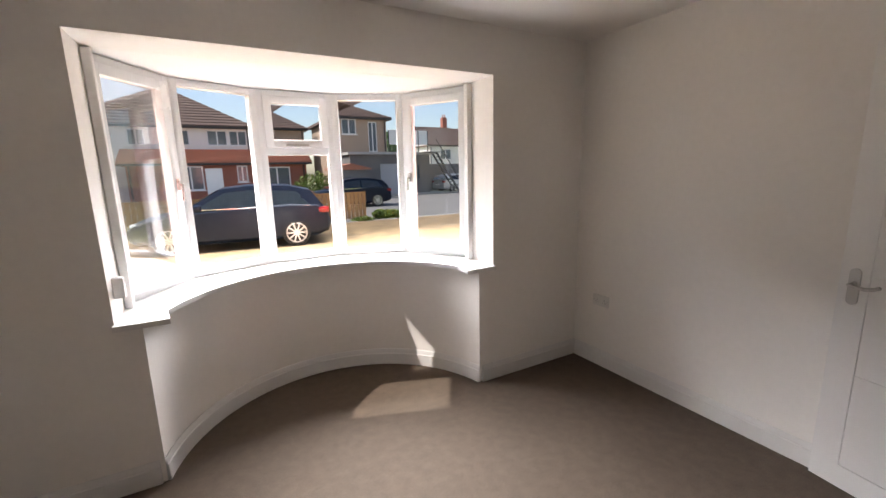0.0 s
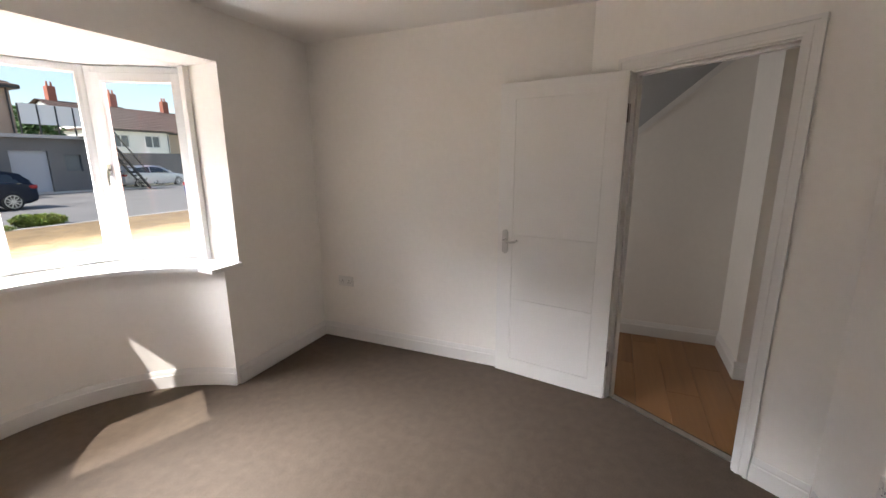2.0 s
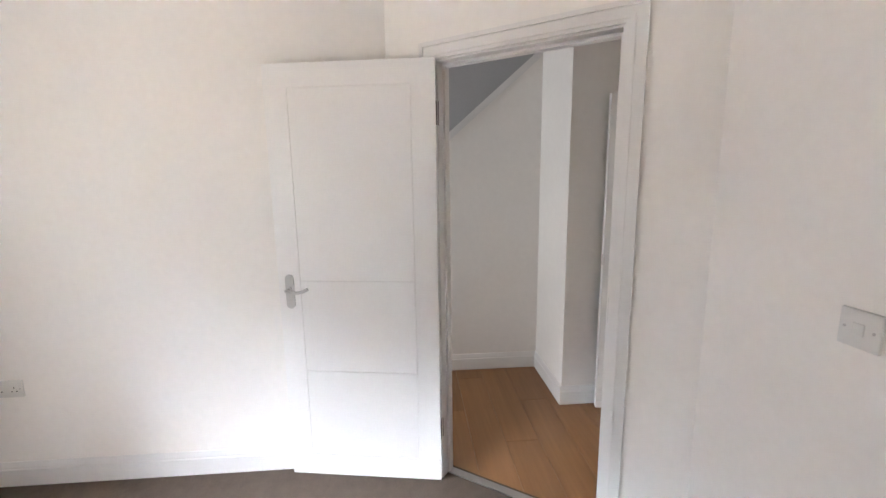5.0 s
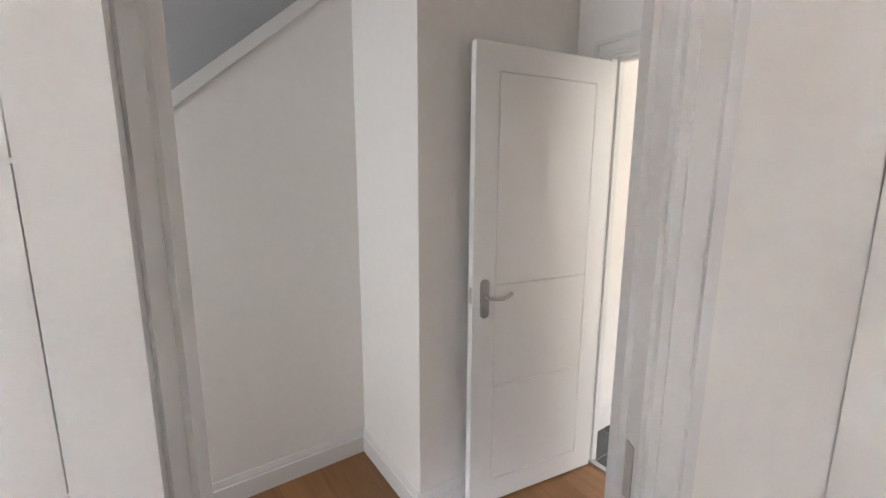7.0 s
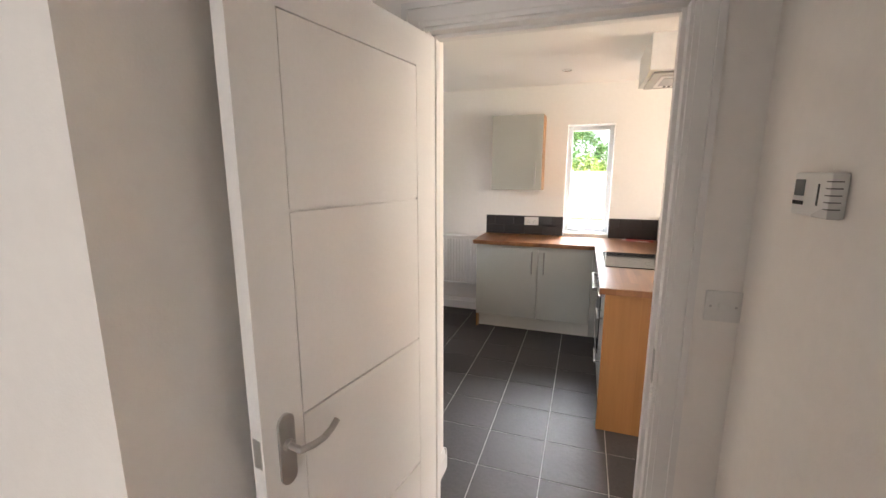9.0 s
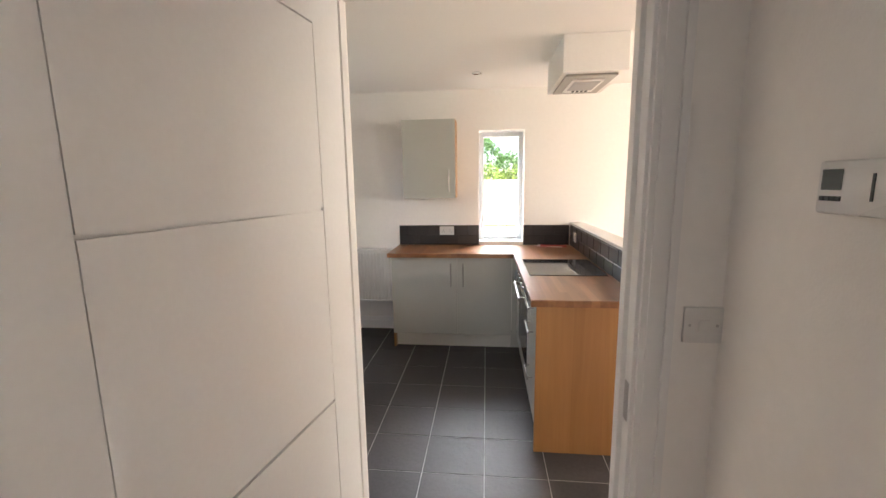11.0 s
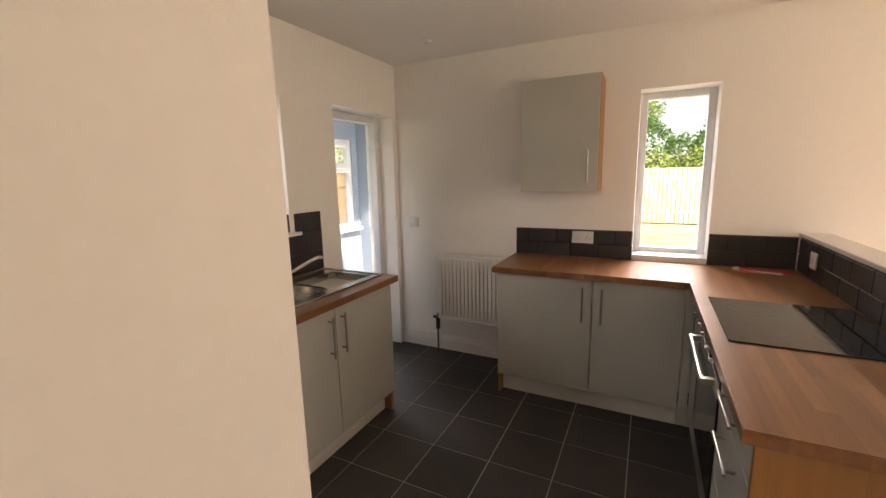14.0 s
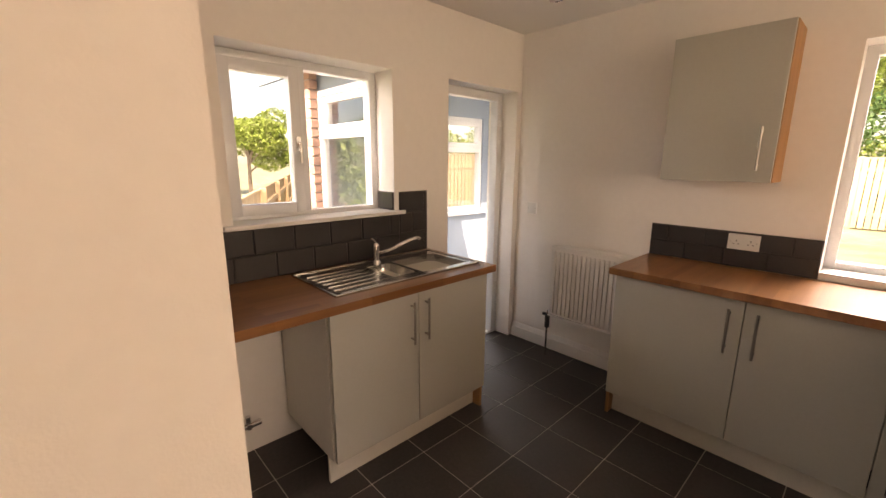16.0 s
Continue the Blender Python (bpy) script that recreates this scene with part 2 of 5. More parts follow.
CARBLUE.node_tree.nodes["Principled BSDF"].inputs["Specular IOR Level"].default_value = 0.2
CARSILVER = surf("silver car paint", (0.50, 0.50, 0.51), 0.3, 0.6, var=0.03, coat=0.8)
CARBRIGHT = surf("bright blue car paint", (0.02, 0.07, 0.32), 0.2, var=0.03, coat=1.0)
TYRE = surf("black tyre rubber", (0.02, 0.02, 0.02), 0.8)
ALLOY = surf("alloy wheel", (0.6, 0.6, 0.6), 0.3, 0.9)
CARGLASS = surf("tinted car window", (0.015, 0.02, 0.024), 0.04, var=0.02, rvar=0.02, coat=0.5)
LAMPRED = surf("red tail lamp", (0.28, 0.012, 0.012), 0.2)
LAMPWHITE = surf("clear headlamp", (0.6, 0.62, 0.64), 0.1)
STEELBLACK = surf("black painted steel", (0.02, 0.02, 0.02), 0.5)
PORCHBLUE = surf("blue-grey painted board", (0.16, 0.20, 0.23), 0.6, var=0.02)
PORCHWALL = surf("pale blue porch panel", (0.26, 0.32, 0.39), 0.6, var=0.02)


# ---- makers ----
def block(bm, x0, x1, y0, y1, z0, z1, m=None, bevel=0.0):
    """An upright box, bevelled and moved by m."""
    v = [bm.verts.new(c) for c in ((x0, y0, z0), (x1, y0, z0), (x1, y1, z0), (x0, y1, z0), (x0, y0, z1), (x1, y0, z1), (x1, y1, z1), (x0, y1, z1))]
    f = [bm.faces.new([v[i] for i in q]) for q in ((3, 2, 1, 0), (4, 5, 6, 7), (0, 1, 5, 4), (1, 2, 6, 5), (2, 3, 7, 6), (3, 0, 4, 7))]
    if bevel:
        e = {x for q in f for x in q.edges}
        r = bmesh.ops.bevel(bm, geom=list(e), offset=bevel, segments=2, affect="EDGES", profile=0.5)
        v = list({x for q in r["faces"] for x in q.verts})
    if m is not None:
        bmesh.ops.transform(bm, matrix=m, verts=v)
    return bm


def one(*a, **k):
    return block(bmesh.new(), *a, **k)


def prism(bm, pts, z0, z1, m=None):
    """A polygon of plan points raised from z0 to z1."""
    lo = [bm.verts.new((x, y, z0)) for x, y in pts]
    hi = [bm.verts.new((x, y, z1)) for x, y in pts]
    n = len(pts)
    bm.faces.new(lo[::-1])
    bm.faces.new(hi)
    for i in range(n):
        bm.faces.new((lo[i], lo[(i + 1) % n], hi[(i + 1) % n], hi[i]))
    if m is not None:
        bmesh.ops.transform(bm, matrix=m, verts=lo + hi)
    return bm


def tube(bm, a, b, r, seg=14, r2=None):
    """A round bar from a to b."""
    a, b = Vector(a), Vector(b)
    d = b - a
    m = Matrix.Translation((a + b) / 2) @ d.to_track_quat("Z", "Y").to_matrix().to_4x4()
    bmesh.ops.create_cone(bm, cap_ends=True, segments=seg, radius1=r, radius2=r if r2 is None else r2, depth=d.length, matrix=m)
    return bm


def bent(bm, pts, r, seg=10):
    """A round bar along points, with round joints."""
    for a, b in zip(pts, pts[1:]):
        tube(bm, a, b, r, seg)
    for p in pts[1:-1]:
        bmesh.ops.create_icosphere(bm, subdivisions=2, radius=r, matrix=Matrix.Translation(p))
    return bm


def mesh_of(bm, material, smooth=False):
    bmesh.ops.recalc_face_normals(bm, faces=bm.faces)
    me = bpy.data.meshes.new("shape")
    bm.to_mesh(me)
    bm.free()
    me.materials.append(material)
    if smooth:
        me.shade_smooth()
        me.set_sharp_from_angle(angle=radians(35))
    return me


def part(name, bm, material, parent=None, label="", smooth=False):
    ob = new(name, mesh_of(bm, material, smooth))
    if parent is not None:
        ob.parent = parent
        if not parent.parent:
            ob.matrix_parent_inverse = parent.matrix_basis.inverted()
    return tagged(ob, label) if label else ob


def piece(name, me, parent, place=(0, 0, 0), rz=0.0):
    """One of many alike pieces, on shared mesh data."""
    ob = new(name, me)
    ob.parent = parent
    ob.matrix_parent_inverse = parent.matrix_basis.inverted()
    ob.location = place
    ob.rotation_euler = (0, 0, rz)
    return ob


def thing(name, at, label, category, group=""):
    ob = new(name)
    ob.location = at
    ob.empty_display_size = 0.1
    return tagged(ob, label, category, group)


def structure(name, bm, material, label, category="wall", smooth=False):
    return tagged(part(name, bm, material, None, "", smooth), label, category, "", "structure")


def slab(bm, a0, a1, t0, t1, z0, z1, holes=(), axis="x", m=None):
    """A wall along x or y from a0 to a1, between t0 and t1 across, with holes (a0, a1, z0, z1)."""
    cuts = sorted({a0, a1, *(h[0] for h in holes), *(h[1] for h in holes)})
    for p, q in zip(cuts, cuts[1:]):
        gaps = sorted((h[2], h[3]) for h in holes if h[0] <= p + 1e-6 and h[1] >= q - 1e-6)
        z = z0
        for lo, hi in [*gaps, (z1, z1)]:
            if lo - z > 1e-4:
                block(bm, p, q, t0, t1, z, lo, m) if axis == "x" else block(bm, t0, t1, p, q, z, lo, m)
            z = max(z, hi)
    return bm


# ---- structure: lounge ----
H = 2.40
WX, FY, RY = 0.809, -1.187, 2.0           # lounge west wall, front wall, rear wall
EX = 4.62
DS = Vector((0.566, 0.824, 0))            # along the slanted doorway wall
DN = Vector((0.824, -0.566, 0))           # from it into the lounge
D0 = Vector((0.9715, 1.164, 0))
DIAG = Matrix(((DS.x, -DN.x, 0, D0.x), (DS.y, -DN.y, 0, D0.y), (0, 0, 1, 0), (0, 0, 0, 1)))   # s along, t away from the lounge, z
WALL_E = structure("wall_east", slab(bmesh.new(), FY - 0.3, RY + 0.1, EX, EX + 0.15, 0, H, axis="y"), PAINT, "warm white painted lounge wall")
structure("wall_west", slab(bmesh.new(), FY, 0.93, WX - 0.1, WX, 0, H, axis="y"), PAINT, "warm white painted lounge wall")
front = slab(bmesh.new(), WX - 1.9, EX, FY - 0.3, FY, 0, H, [(1.75, 3.645, 0, 0.82), (1.632, 3.747, 0.82, 2.105)])
structure("wall_front", front, PAINT, "warm white painted front wall with a bay opening")
# added out of view: cuts the white wall's reflection in the parked car
structure("wall_front_brick", slab(bmesh.new(), -1.3, EX + 0.15, FY - 0.34, FY - 0.302, -0.3, 2.6, [(1.38, 4.0, -0.3, 2.4)]), BRICKRED, "unseen brick-red sheet added over the front wall's outer face")
structure("wall_rear", slab(bmesh.new(), 1.548, EX, RY, RY + 0.1, 0, H), PAINT, "warm white painted lounge wall")
structure("wall_slanted", slab(bmesh.new(), -0.287, 1.016, 0, 0.1, 0, H, [(-0.045, 0.740, 0, 2.0)], m=DIAG), PAINT, "slanted white wall with a doorway")
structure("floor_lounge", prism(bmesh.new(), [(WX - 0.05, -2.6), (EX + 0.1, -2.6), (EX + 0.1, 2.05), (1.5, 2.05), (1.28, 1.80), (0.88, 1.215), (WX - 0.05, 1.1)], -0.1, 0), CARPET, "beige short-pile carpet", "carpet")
structure("ceiling_lounge", one(-1.3, EX + 0.2, FY - 0.3, RY + 0.9, H, H + 0.15), CEIL, "off-white painted ceiling", "ceiling")

# bay: curved dado, sill, soffit
BX, BY = 2.69, FY
ARC_R, ARC_C = 0.972, FY + 0.21
arc0 = math.asin(0.21 / ARC_R)


def arc(r, n=36, lo=-arc0, hi=math.pi + arc0):
    return [(BX + 0.005 + r * math.cos(math.pi + lo + (hi - lo) * i / n) * 1.0, ARC_C + 0.0 + r * math.sin(math.pi + lo + (hi - lo) * i / n)) for i in range(n + 1)]


def dado(r, n=36):
    """Plan of the curved wall under the window, from one end of the opening to the other."""
    half, sag = 0.9475, 0.762
    rr = (half * half + sag * sag) / (2 * sag)
    cy = FY - sag + rr
    a = math.asin(min(1, half / rr)) if sag < rr else math.pi - math.asin(half / rr)
    return [(2.6975 + (rr - r) * math.sin(-a + 2 * a * i / n), cy - (rr - r) * math.cos(-a + 2 * a * i / n)) for i in range(n + 1)]


BAY = [(1.61, -1.49), (1.925, -2.0), (2.425, -2.19), (2.955, -2.19), (3.455, -2.0), (3.77, -1.49)]
OUT = [(1.50, -1.488), (1.86, -2.10), (2.40, -2.32), (2.98, -2.32), (3.52, -2.10), (3.88, -1.488)]
structure("wall_bay", prism(bmesh.new(), dado(0) + OUT[::-1], 0, 0.82), PAINT, "curved white wall below the bay window", smooth=True)
sillpts = [(1.628, FY + 0.03), (1.86, FY + 0.03)] + dado(0.055)[2:-2] + [(3.53, FY + 0.03), (3.752, FY + 0.03), (3.752, FY - 0.001)]
sill = prism(bmesh.new(), sillpts + [(3.745, FY - 0.002), (3.745, -1.47), (3.77, -1.50)] + OUT[1:-1][::-1] + [(1.61, -1.50), (1.634, -1.47), (1.634, FY - 0.002), (1.628, FY - 0.001)], 0.821, 0.848)
structure("window_sill", sill, TRIM, "white painted curved sill board", "sill")
structure("ceiling_bay", prism(bmesh.new(), [(1.40, FY - 0.302), (1.40, -1.7), (1.78, -2.3), (2.40, -2.55), (2.98, -2.55), (3.6, -2.3), (3.98, -1.7), (3.98, FY - 0.302)], 2.105, 2.3), CEIL, "white bay soffit", "ceiling")


def skirting(name, a, b, inward, h=0.125, t=0.016):
    """A moulded skirting board from a to b in plan; inward points into the room."""
    a, b = Vector((*a, 0)), Vector((*b, 0))
    d = (b - a).normalized()
    n = Vector((*inward, 0)).normalized()
    prof = [(0.001, 0), (t, 0), (t, h * 0.70), (t * 0.72, h * 0.74), (t * 0.72, h * 0.80), (t * 0.45, h * 0.93), (t * 0.3, h), (0.001, h)]
    bm = bmesh.new()
    ends = [[bm.verts.new(p + n * u + Vector((0, 0, z))) for u, z in prof] for p in (a, b)]
    k = len(prof)
    for i in range(k):
        bm.faces.new((ends[0][i], ends[0][(i + 1) % k], ends[1][(i + 1) % k], ends[1][i]))
    bm.faces.new(ends[0][::-1])
    bm.faces.new(ends[1])
    return structure(name, bm, TRIM, "white moulded skirting board", "skirting")


skirting("baseboard_west", (WX, FY + 0.018), (WX, 0.92), (1, 0))
skirting("baseboard_front", (WX, FY), (1.73, FY), (0, 1))
skirting("baseboard_front_east", (3.665, FY), (EX, FY), (0, 1))
skirting("baseboard_rear", (1.575, RY), (EX, RY), (0, -1))
skirting("baseboard_east", (EX, FY + 0.018), (EX, RY - 0.018), (-1, 0))
p0, p1 = D0 + DS * 0.793, D0 + DS * 1.012
skirting("baseboard_slanted", p0.xy, p1.xy, DN.xy)
p0, p1 = D0 + DS * -0.285, D0 + DS * -0.12
skirting("baseboard_slanted_west", p0.xy, p1.xy, DN.xy)
# curved skirting in the bay
bm = bmesh.new()
rings = []
H0 = 0.125
for u, z in ((0.001, 0), (0.016, 0), (0.016, H0 * 0.7), (0.0115, H0 * 0.74), (0.0115, H0 * 0.8), (0.007, H0 * 0.93), (0.005, H0), (0.001, H0)):
    rings.append([bm.verts.new((x, y, z)) for x, y in dado(u)])
for i in range(len(rings)):
    r, s = rings[i], rings[(i + 1) % len(rings)]
    for j in range(len(r) - 1):
        bm.faces.new((r[j], r[j + 1], s[j + 1], s[j]))
structure("baseboard_bay", bm, TRIM, "white curved skirting board", "skirting", smooth=True)


def door_lining(name, m, s0, s1, top, depth, arch=0.065, swing_side=True, back=True):
    """Lining, stops and moulded architraves round an opening; local s, t, z."""
    e = thing(name, m @ Vector((s0, 0, 0)), "white painted door frame with moulded architrave", "door frame")
    e["kind"] = "structure"
    for a, b in ((s0, s0 + 0.028), (s1 - 0.028, s1)):
        part("jamb", one(a, b, 0.001, depth - 0.001, 0, top, m), TRIM, e)
    part("head", one(s0 + 0.0285, s1 - 0.0285, 0.001, depth - 0.001, top - 0.028, top, m), TRIM, e)
    for a, b in ((s0 + 0.028, s0 + 0.040), (s1 - 0.040, s1 - 0.028)):
        part("stop", one(a, b, 0.045, 0.08, 0, top - 0.03, m), TRIM, e)
    part("stop", one(s0 + 0.0405, s1 - 0.0405, 0.045, 0.08, top - 0.04, top - 0.0285, m), TRIM, e)
    for side, t in (((-1, 0.0), (1, depth)) if back else ((-1, 0.0),)):
        for k, (w0, w1, th) in enumerate(((0.008, 0.060, 0.012), (0.060, 0.078, 0.020), (0.022, 0.040, 0.016))):
            o0, o1 = (t - th, t - 0.0005) if side < 0 else (t + 0.0005, t + th)
            part("architrave", one(s0 + 0.028 - w1, s0 + 0.028 - w0, o0, o1, 0, top - 0.028 + w1, m), TRIM, e)
            part("architrave", one(s1 - 0.028 + w0, s1 - 0.028 + w1, o0, o1, 0, top - 0.028 + w1, m), TRIM, e)
            part("architrave", one(s0 + 0.028 - w0, s1 - 0.028 + w0, o0, o1, top - 0.028 + w0, top - 0.028 + w1, m), TRIM, e)
    return e


def lever(parent, m, side, flip):
    """Lever handle on a rounded back plate; side: -1 or 1 along local y, flip: which way the lever points."""
    h = bmesh.new()
    block(h, -0.02, 0.02, 0, 0.007, -0.062, 0.062)
    for z in (-0.062, 0.062):
        tube(h, (0, 0, z), (0, 0.007, z), 0.02, 20)
    base = Matrix.Diagonal((flip, side, 1, 1))
    bmesh.ops.transform(h, matrix=m @ base, verts=h.verts)
    plate = part("handle_plate", h, STEEL, parent, "brushed steel handle plate", True)
    b = bmesh.new()
    tube(b, (0, 0.007, 0.012), (0, 0.016, 0.012), 0.013)
    bent(b, [(0, 0.012, 0.012), (0, 0.045, 0.012), (0.03, 0.05, 0.008), (0.06, 0.05, 0.006), (0.085, 0.049, 0.013), (0.105, 0.047, 0.024)], 0.0075)
    bmesh.ops.transform(b, matrix=m @ base, verts=b.verts)
    part("lever", b, STEEL, plate, "", True)


def panel_door(name, m, w, h, label, latch=1):
    """A flat door with grooved ladder panels; local x along from the hinge, y across, z up."""
    e = thing(name, m.translation, label, "door")
    T = 0.035
    sx0, sx1 = 0.105, w - 0.105
    rows = [0.115, 0.565, 1.015, 1.465, h - 0.10]
    leaf = bmesh.new()
    block(leaf, 0, w, 0.0068, T - 0.0068, 0.006, h, m)
    part("leaf_core", leaf, DOORW, e)
    for y0, y1 in ((0, 0.0065), (T - 0.0065, T)):
        for a, b in ((0, sx0), (sx1, w)):
            part("stile", one(a, b, y0, y1, 0.006, h, m), DOORW, e)
        part("rail", one(sx0, sx1, y0, y1, 0.006, rows[0], m), DOORW, e)
        part("rail", one(sx0, sx1, y0, y1, rows[-1], h, m), DOORW, e)
        for a, b in zip(rows, rows[1:]):
            part("panel", one(sx0 + 0.0022, sx1 - 0.0022, y0 + 0.0004, y1 - 0.0004, a + 0.0034, b - 0.0034, m), DOORW, e)
    for z in (0.27, h - 0.22):
        k = bmesh.new()
        tube(k, (-0.004, -0.004, z - 0.05), (-0.004, -0.004, z + 0.05), 0.006, 10)
        block(k, -0.0015, -0.0005, 0.0, 0.03, z - 0.05, z + 0.05)
        bmesh.ops.transform(k, matrix=m, verts=k.verts)
        part("hinge", k, DARKMETAL, e, "dark metal butt hinge")
    part("latch_plate", one(w - 0.0003, w + 0.0012, 0.006, 0.029, 0.945, 1.01, m), STEEL, e, "steel latch plate")
    lever(e, m @ Matrix.Translation((w - 0.055, T, 0.962)), 1, -1)
    lever(e, m @ Matrix.Translation((w - 0.055, 0, 0.962)), -1, -1)
    return e


door_lining("door_frame_lounge", DIAG, -0.045, 0.740, 2.0, 0.1)
hx, hy, lx, ly = 0.957, 1.145, 0.832, 0.395
ang = math.atan2(ly - hy, lx - hx)
panel_door("door_lounge", Matrix.Translation((hx, hy, 0.006)) @ Matrix.Rotation(ang, 4, "Z"), 0.757, 1.975, "open white ladder-panelled door with a lever handle")
strike = one(0.7095, 0.7115, 0.012, 0.036, 0.93, 1.03, DIAG)
tagged(part("strike_plate", strike, STEEL), "steel strike plate on the door jamb", "strike plate")
# threshold strip
tagged(part("threshold_strip", one(-0.015, 0.710, 0.045, 0.085, 0.0, 0.007, DIAG), STEEL), "thin metal threshold strip between carpet and wood", "threshold strip")


def socket(place, normal, kind, label, group="sockets"):
    """A wall plate: double socket, single switch or blank; normal is the way it faces."""
    n = Vector(normal).normalized()
    m = Matrix.Translation(place) @ Matrix(((-n.y, n.x, 0, 0), (n.x, n.y, 0, 0), (0, 0, 1, 0), (0, 0, 0, 1)))
    w = 0.073 if kind == "double" else 0.043
    e = thing("wall_socket" if kind == "double" else "light_switch" if kind == "switch" else "blank_plate", place, label, "socket" if kind == "double" else "switch" if kind == "switch" else "wall plate", group)
    part("face_plate", one(-w, w, 0.0005, 0.009, -0.043, 0.043, m, 0.003), PLATE, e, "", True)
    for sx in (-w + 0.013, w - 0.013):
        k = bmesh.new()
        tube(k, (sx, 0.008, 0), (sx, 0.0098, 0), 0.0035, 10)
        bmesh.ops.transform(k, matrix=m, verts=k.verts)
        part("screw", k, STEEL, e)
    if kind == "switch":
        part("rocker", one(-0.012, 0.012, 0.009, 0.013, -0.014, 0.014, m, 0.002), PLATE, e)
    if kind == "double":
        for sx in (-0.033, 0.033):
            k = bmesh.new()
            for x, z, ww, hh in ((0, 0.006, 0.002, 0.0045), (-0.011, -0.012, 0.0035, 0.002), (0.011, -0.012, 0.0035, 0.002)):
                block(k, sx + x - ww, sx + x + ww, 0.0085, 0.0096, z - hh, z + hh)
            bmesh.ops.transform(k, matrix=m, verts=k.verts)
            part("pin_holes", k, BLACK, e)
            part("rocker", one(sx - 0.006 + (0.018 if sx > 0 else -0.018), sx + 0.006 + (0.018 if sx > 0 else -0.018), 0.009, 0.0125, 0.012, 0.032, m), PLATE, e)
    return e


socket((WX, -0.936, 0.514), (1, 0, 0), "double", "white double socket low on the lounge wall")
socket((2.015, RY, 0.455), (0, -1, 0), "double", "white double socket low on the lounge wall")
socket((2.02, RY, 1.143), (0, -1, 0), "switch", "white light switch on the lounge wall", "switches")


# ---- bay window ----
def bar(parent, m, x0, x1, y0, y1, z0, z1, name="frame_bar", mat=None):
    return part(name, one(x0, x1, y0, y1, z0, z1, m, 0.004), mat or UPVC, parent, "", True)


def ring(parent, m, x0, x1, z0, z1, y0, y1, w, name="frame_bar"):
    bar(parent, m, x0, x0 + w, y0, y1, z0, z1, name)
    bar(parent, m, x1 - w, x1, y0, y1, z0, z1, name)
    bar(parent, m, x0 + w - 0.003, x1 - w + 0.003, y0 + 0.001, y1 - 0.001, z0, z0 + w, name)
    bar(parent, m, x0 + w - 0.003, x1 - w + 0.003, y0 + 0.001, y1 - 0.001, z1 - w, z1, name)


def pane(parent, m, x0, x1, z0, z1, y):
    p = part("pane", one(x0, x1, y, y + 0.004, z0, z1, m), GLASS, parent, "clear glass pane")
    p.visible_shadow = False
    return p


def facet(name, a, b, z0, z1, kind):
    """One flat light of a window from a to b in plan (seen from inside, left to right), y outward."""
    a, b = Vector((*a, 0)), Vector((*b, 0))
    d = (b - a).normalized()
    n = Vector((-d.y, d.x, 0))
    m = Matrix(((d.x, n.x, 0, a.x), (d.y, n.y, 0, a.y), (0, 0, 1, 0), (0, 0, 0, 1)))
    w = (b - a).length
    e = tagged(thing(name, a + Vector((0, 0, z0)), {"casement": "white plastic casement window with a handle", "fixed": "white plastic fixed window light", "fan": "white plastic window with a top-hung fanlight"}[kind], "window"), "", "", "", "structure")
    ring(e, m, 0, w, z0, z1, 0, 0.07, 0.045)
    if kind == "casement":
        ring(e, m, 0.04, w - 0.04, z0 + 0.04, z1 - 0.04, -0.018, 0.04, 0.055, "sash_bar")
        pane(e, m, 0.09, w - 0.09, z0 + 0.09, z1 - 0.09, 0.012)
    elif kind == "fixed":
        pane(e, m, 0.04, w - 0.04, z0 + 0.04, z1 - 0.04, 0.03)
    else:
        zt = z0 + (z1 - z0) * 0.66
        bar(e, m, 0.042, w - 0.042, 0.001, 0.069, zt - 0.03, zt + 0.03, "transom")
        pane(e, m, 0.04, w - 0.04, z0 + 0.04, zt - 0.025, 0.03)
        ring(e, m, 0.04, w - 0.04, zt + 0.025, z1 - 0.04, -0.018, 0.04, 0.055, "sash_bar")
        pane(e, m, 0.09, w - 0.09, zt + 0.075, z1 - 0.09, 0.012)
    return e, m, w


def sash_handle(e, m, x, z, upright=True):
    k = bmesh.new()
    block(k, x - 0.012, x + 0.012, -0.030, -0.018, z - 0.035, z + 0.035)
    bent(k, [(x, -0.03, z), (x, -0.05, z), (x, -0.052, z - 0.03), (x + 0.0, -0.05, z - 0.10)] if upright else [(x, -0.03, z), (x, -0.05, z), (x + 0.04, -0.052, z), (x + 0.1, -0.05, z)], 0.008)
    bmesh.ops.transform(k, matrix=m, verts=k.verts)
    part("window_handle", k, CHROME if upright else STEEL, e, "small metal window handle", True)


Z0, Z1 = 0.849, 2.10
B = BAY[::-1]
for i, kind in enumerate(("casement", "fixed", "fan", "fixed", "casement")):
    e, m, w = facet("window_%d" % (i + 1), B[i], B[i + 1], Z0, Z1, kind)
    if i == 0:
        sash_handle(e, m, w - 0.068, 1.46)
    if i == 4:
        sash_handle(e, m, 0.068, 1.46)
    if i == 2:
        k = bmesh.new()
        block(k, w / 2 - 0.09, w / 2 + 0.07, -0.035, -0.018, Z0 + (Z1 - Z0) * 0.66 + 0.035, Z0 + (Z1 - Z0) * 0.66 + 0.05)
        bmesh.ops.transform(k, matrix=m, verts=k.verts)
        part("window_handle", k, STEEL, e, "small metal window stay")
for i, (x, y) in enumerate(BAY):
    post = bmesh.new()
    tube(post, (x, y - (0.035 if 0 < i < 5 else 0.0) , Z0), (x, y - (0.035 if 0 < i < 5 else 0.0), Z1), 0.036, 12)
    structure("window_post", post, UPVC, "white plastic window corner post", "window post", True)
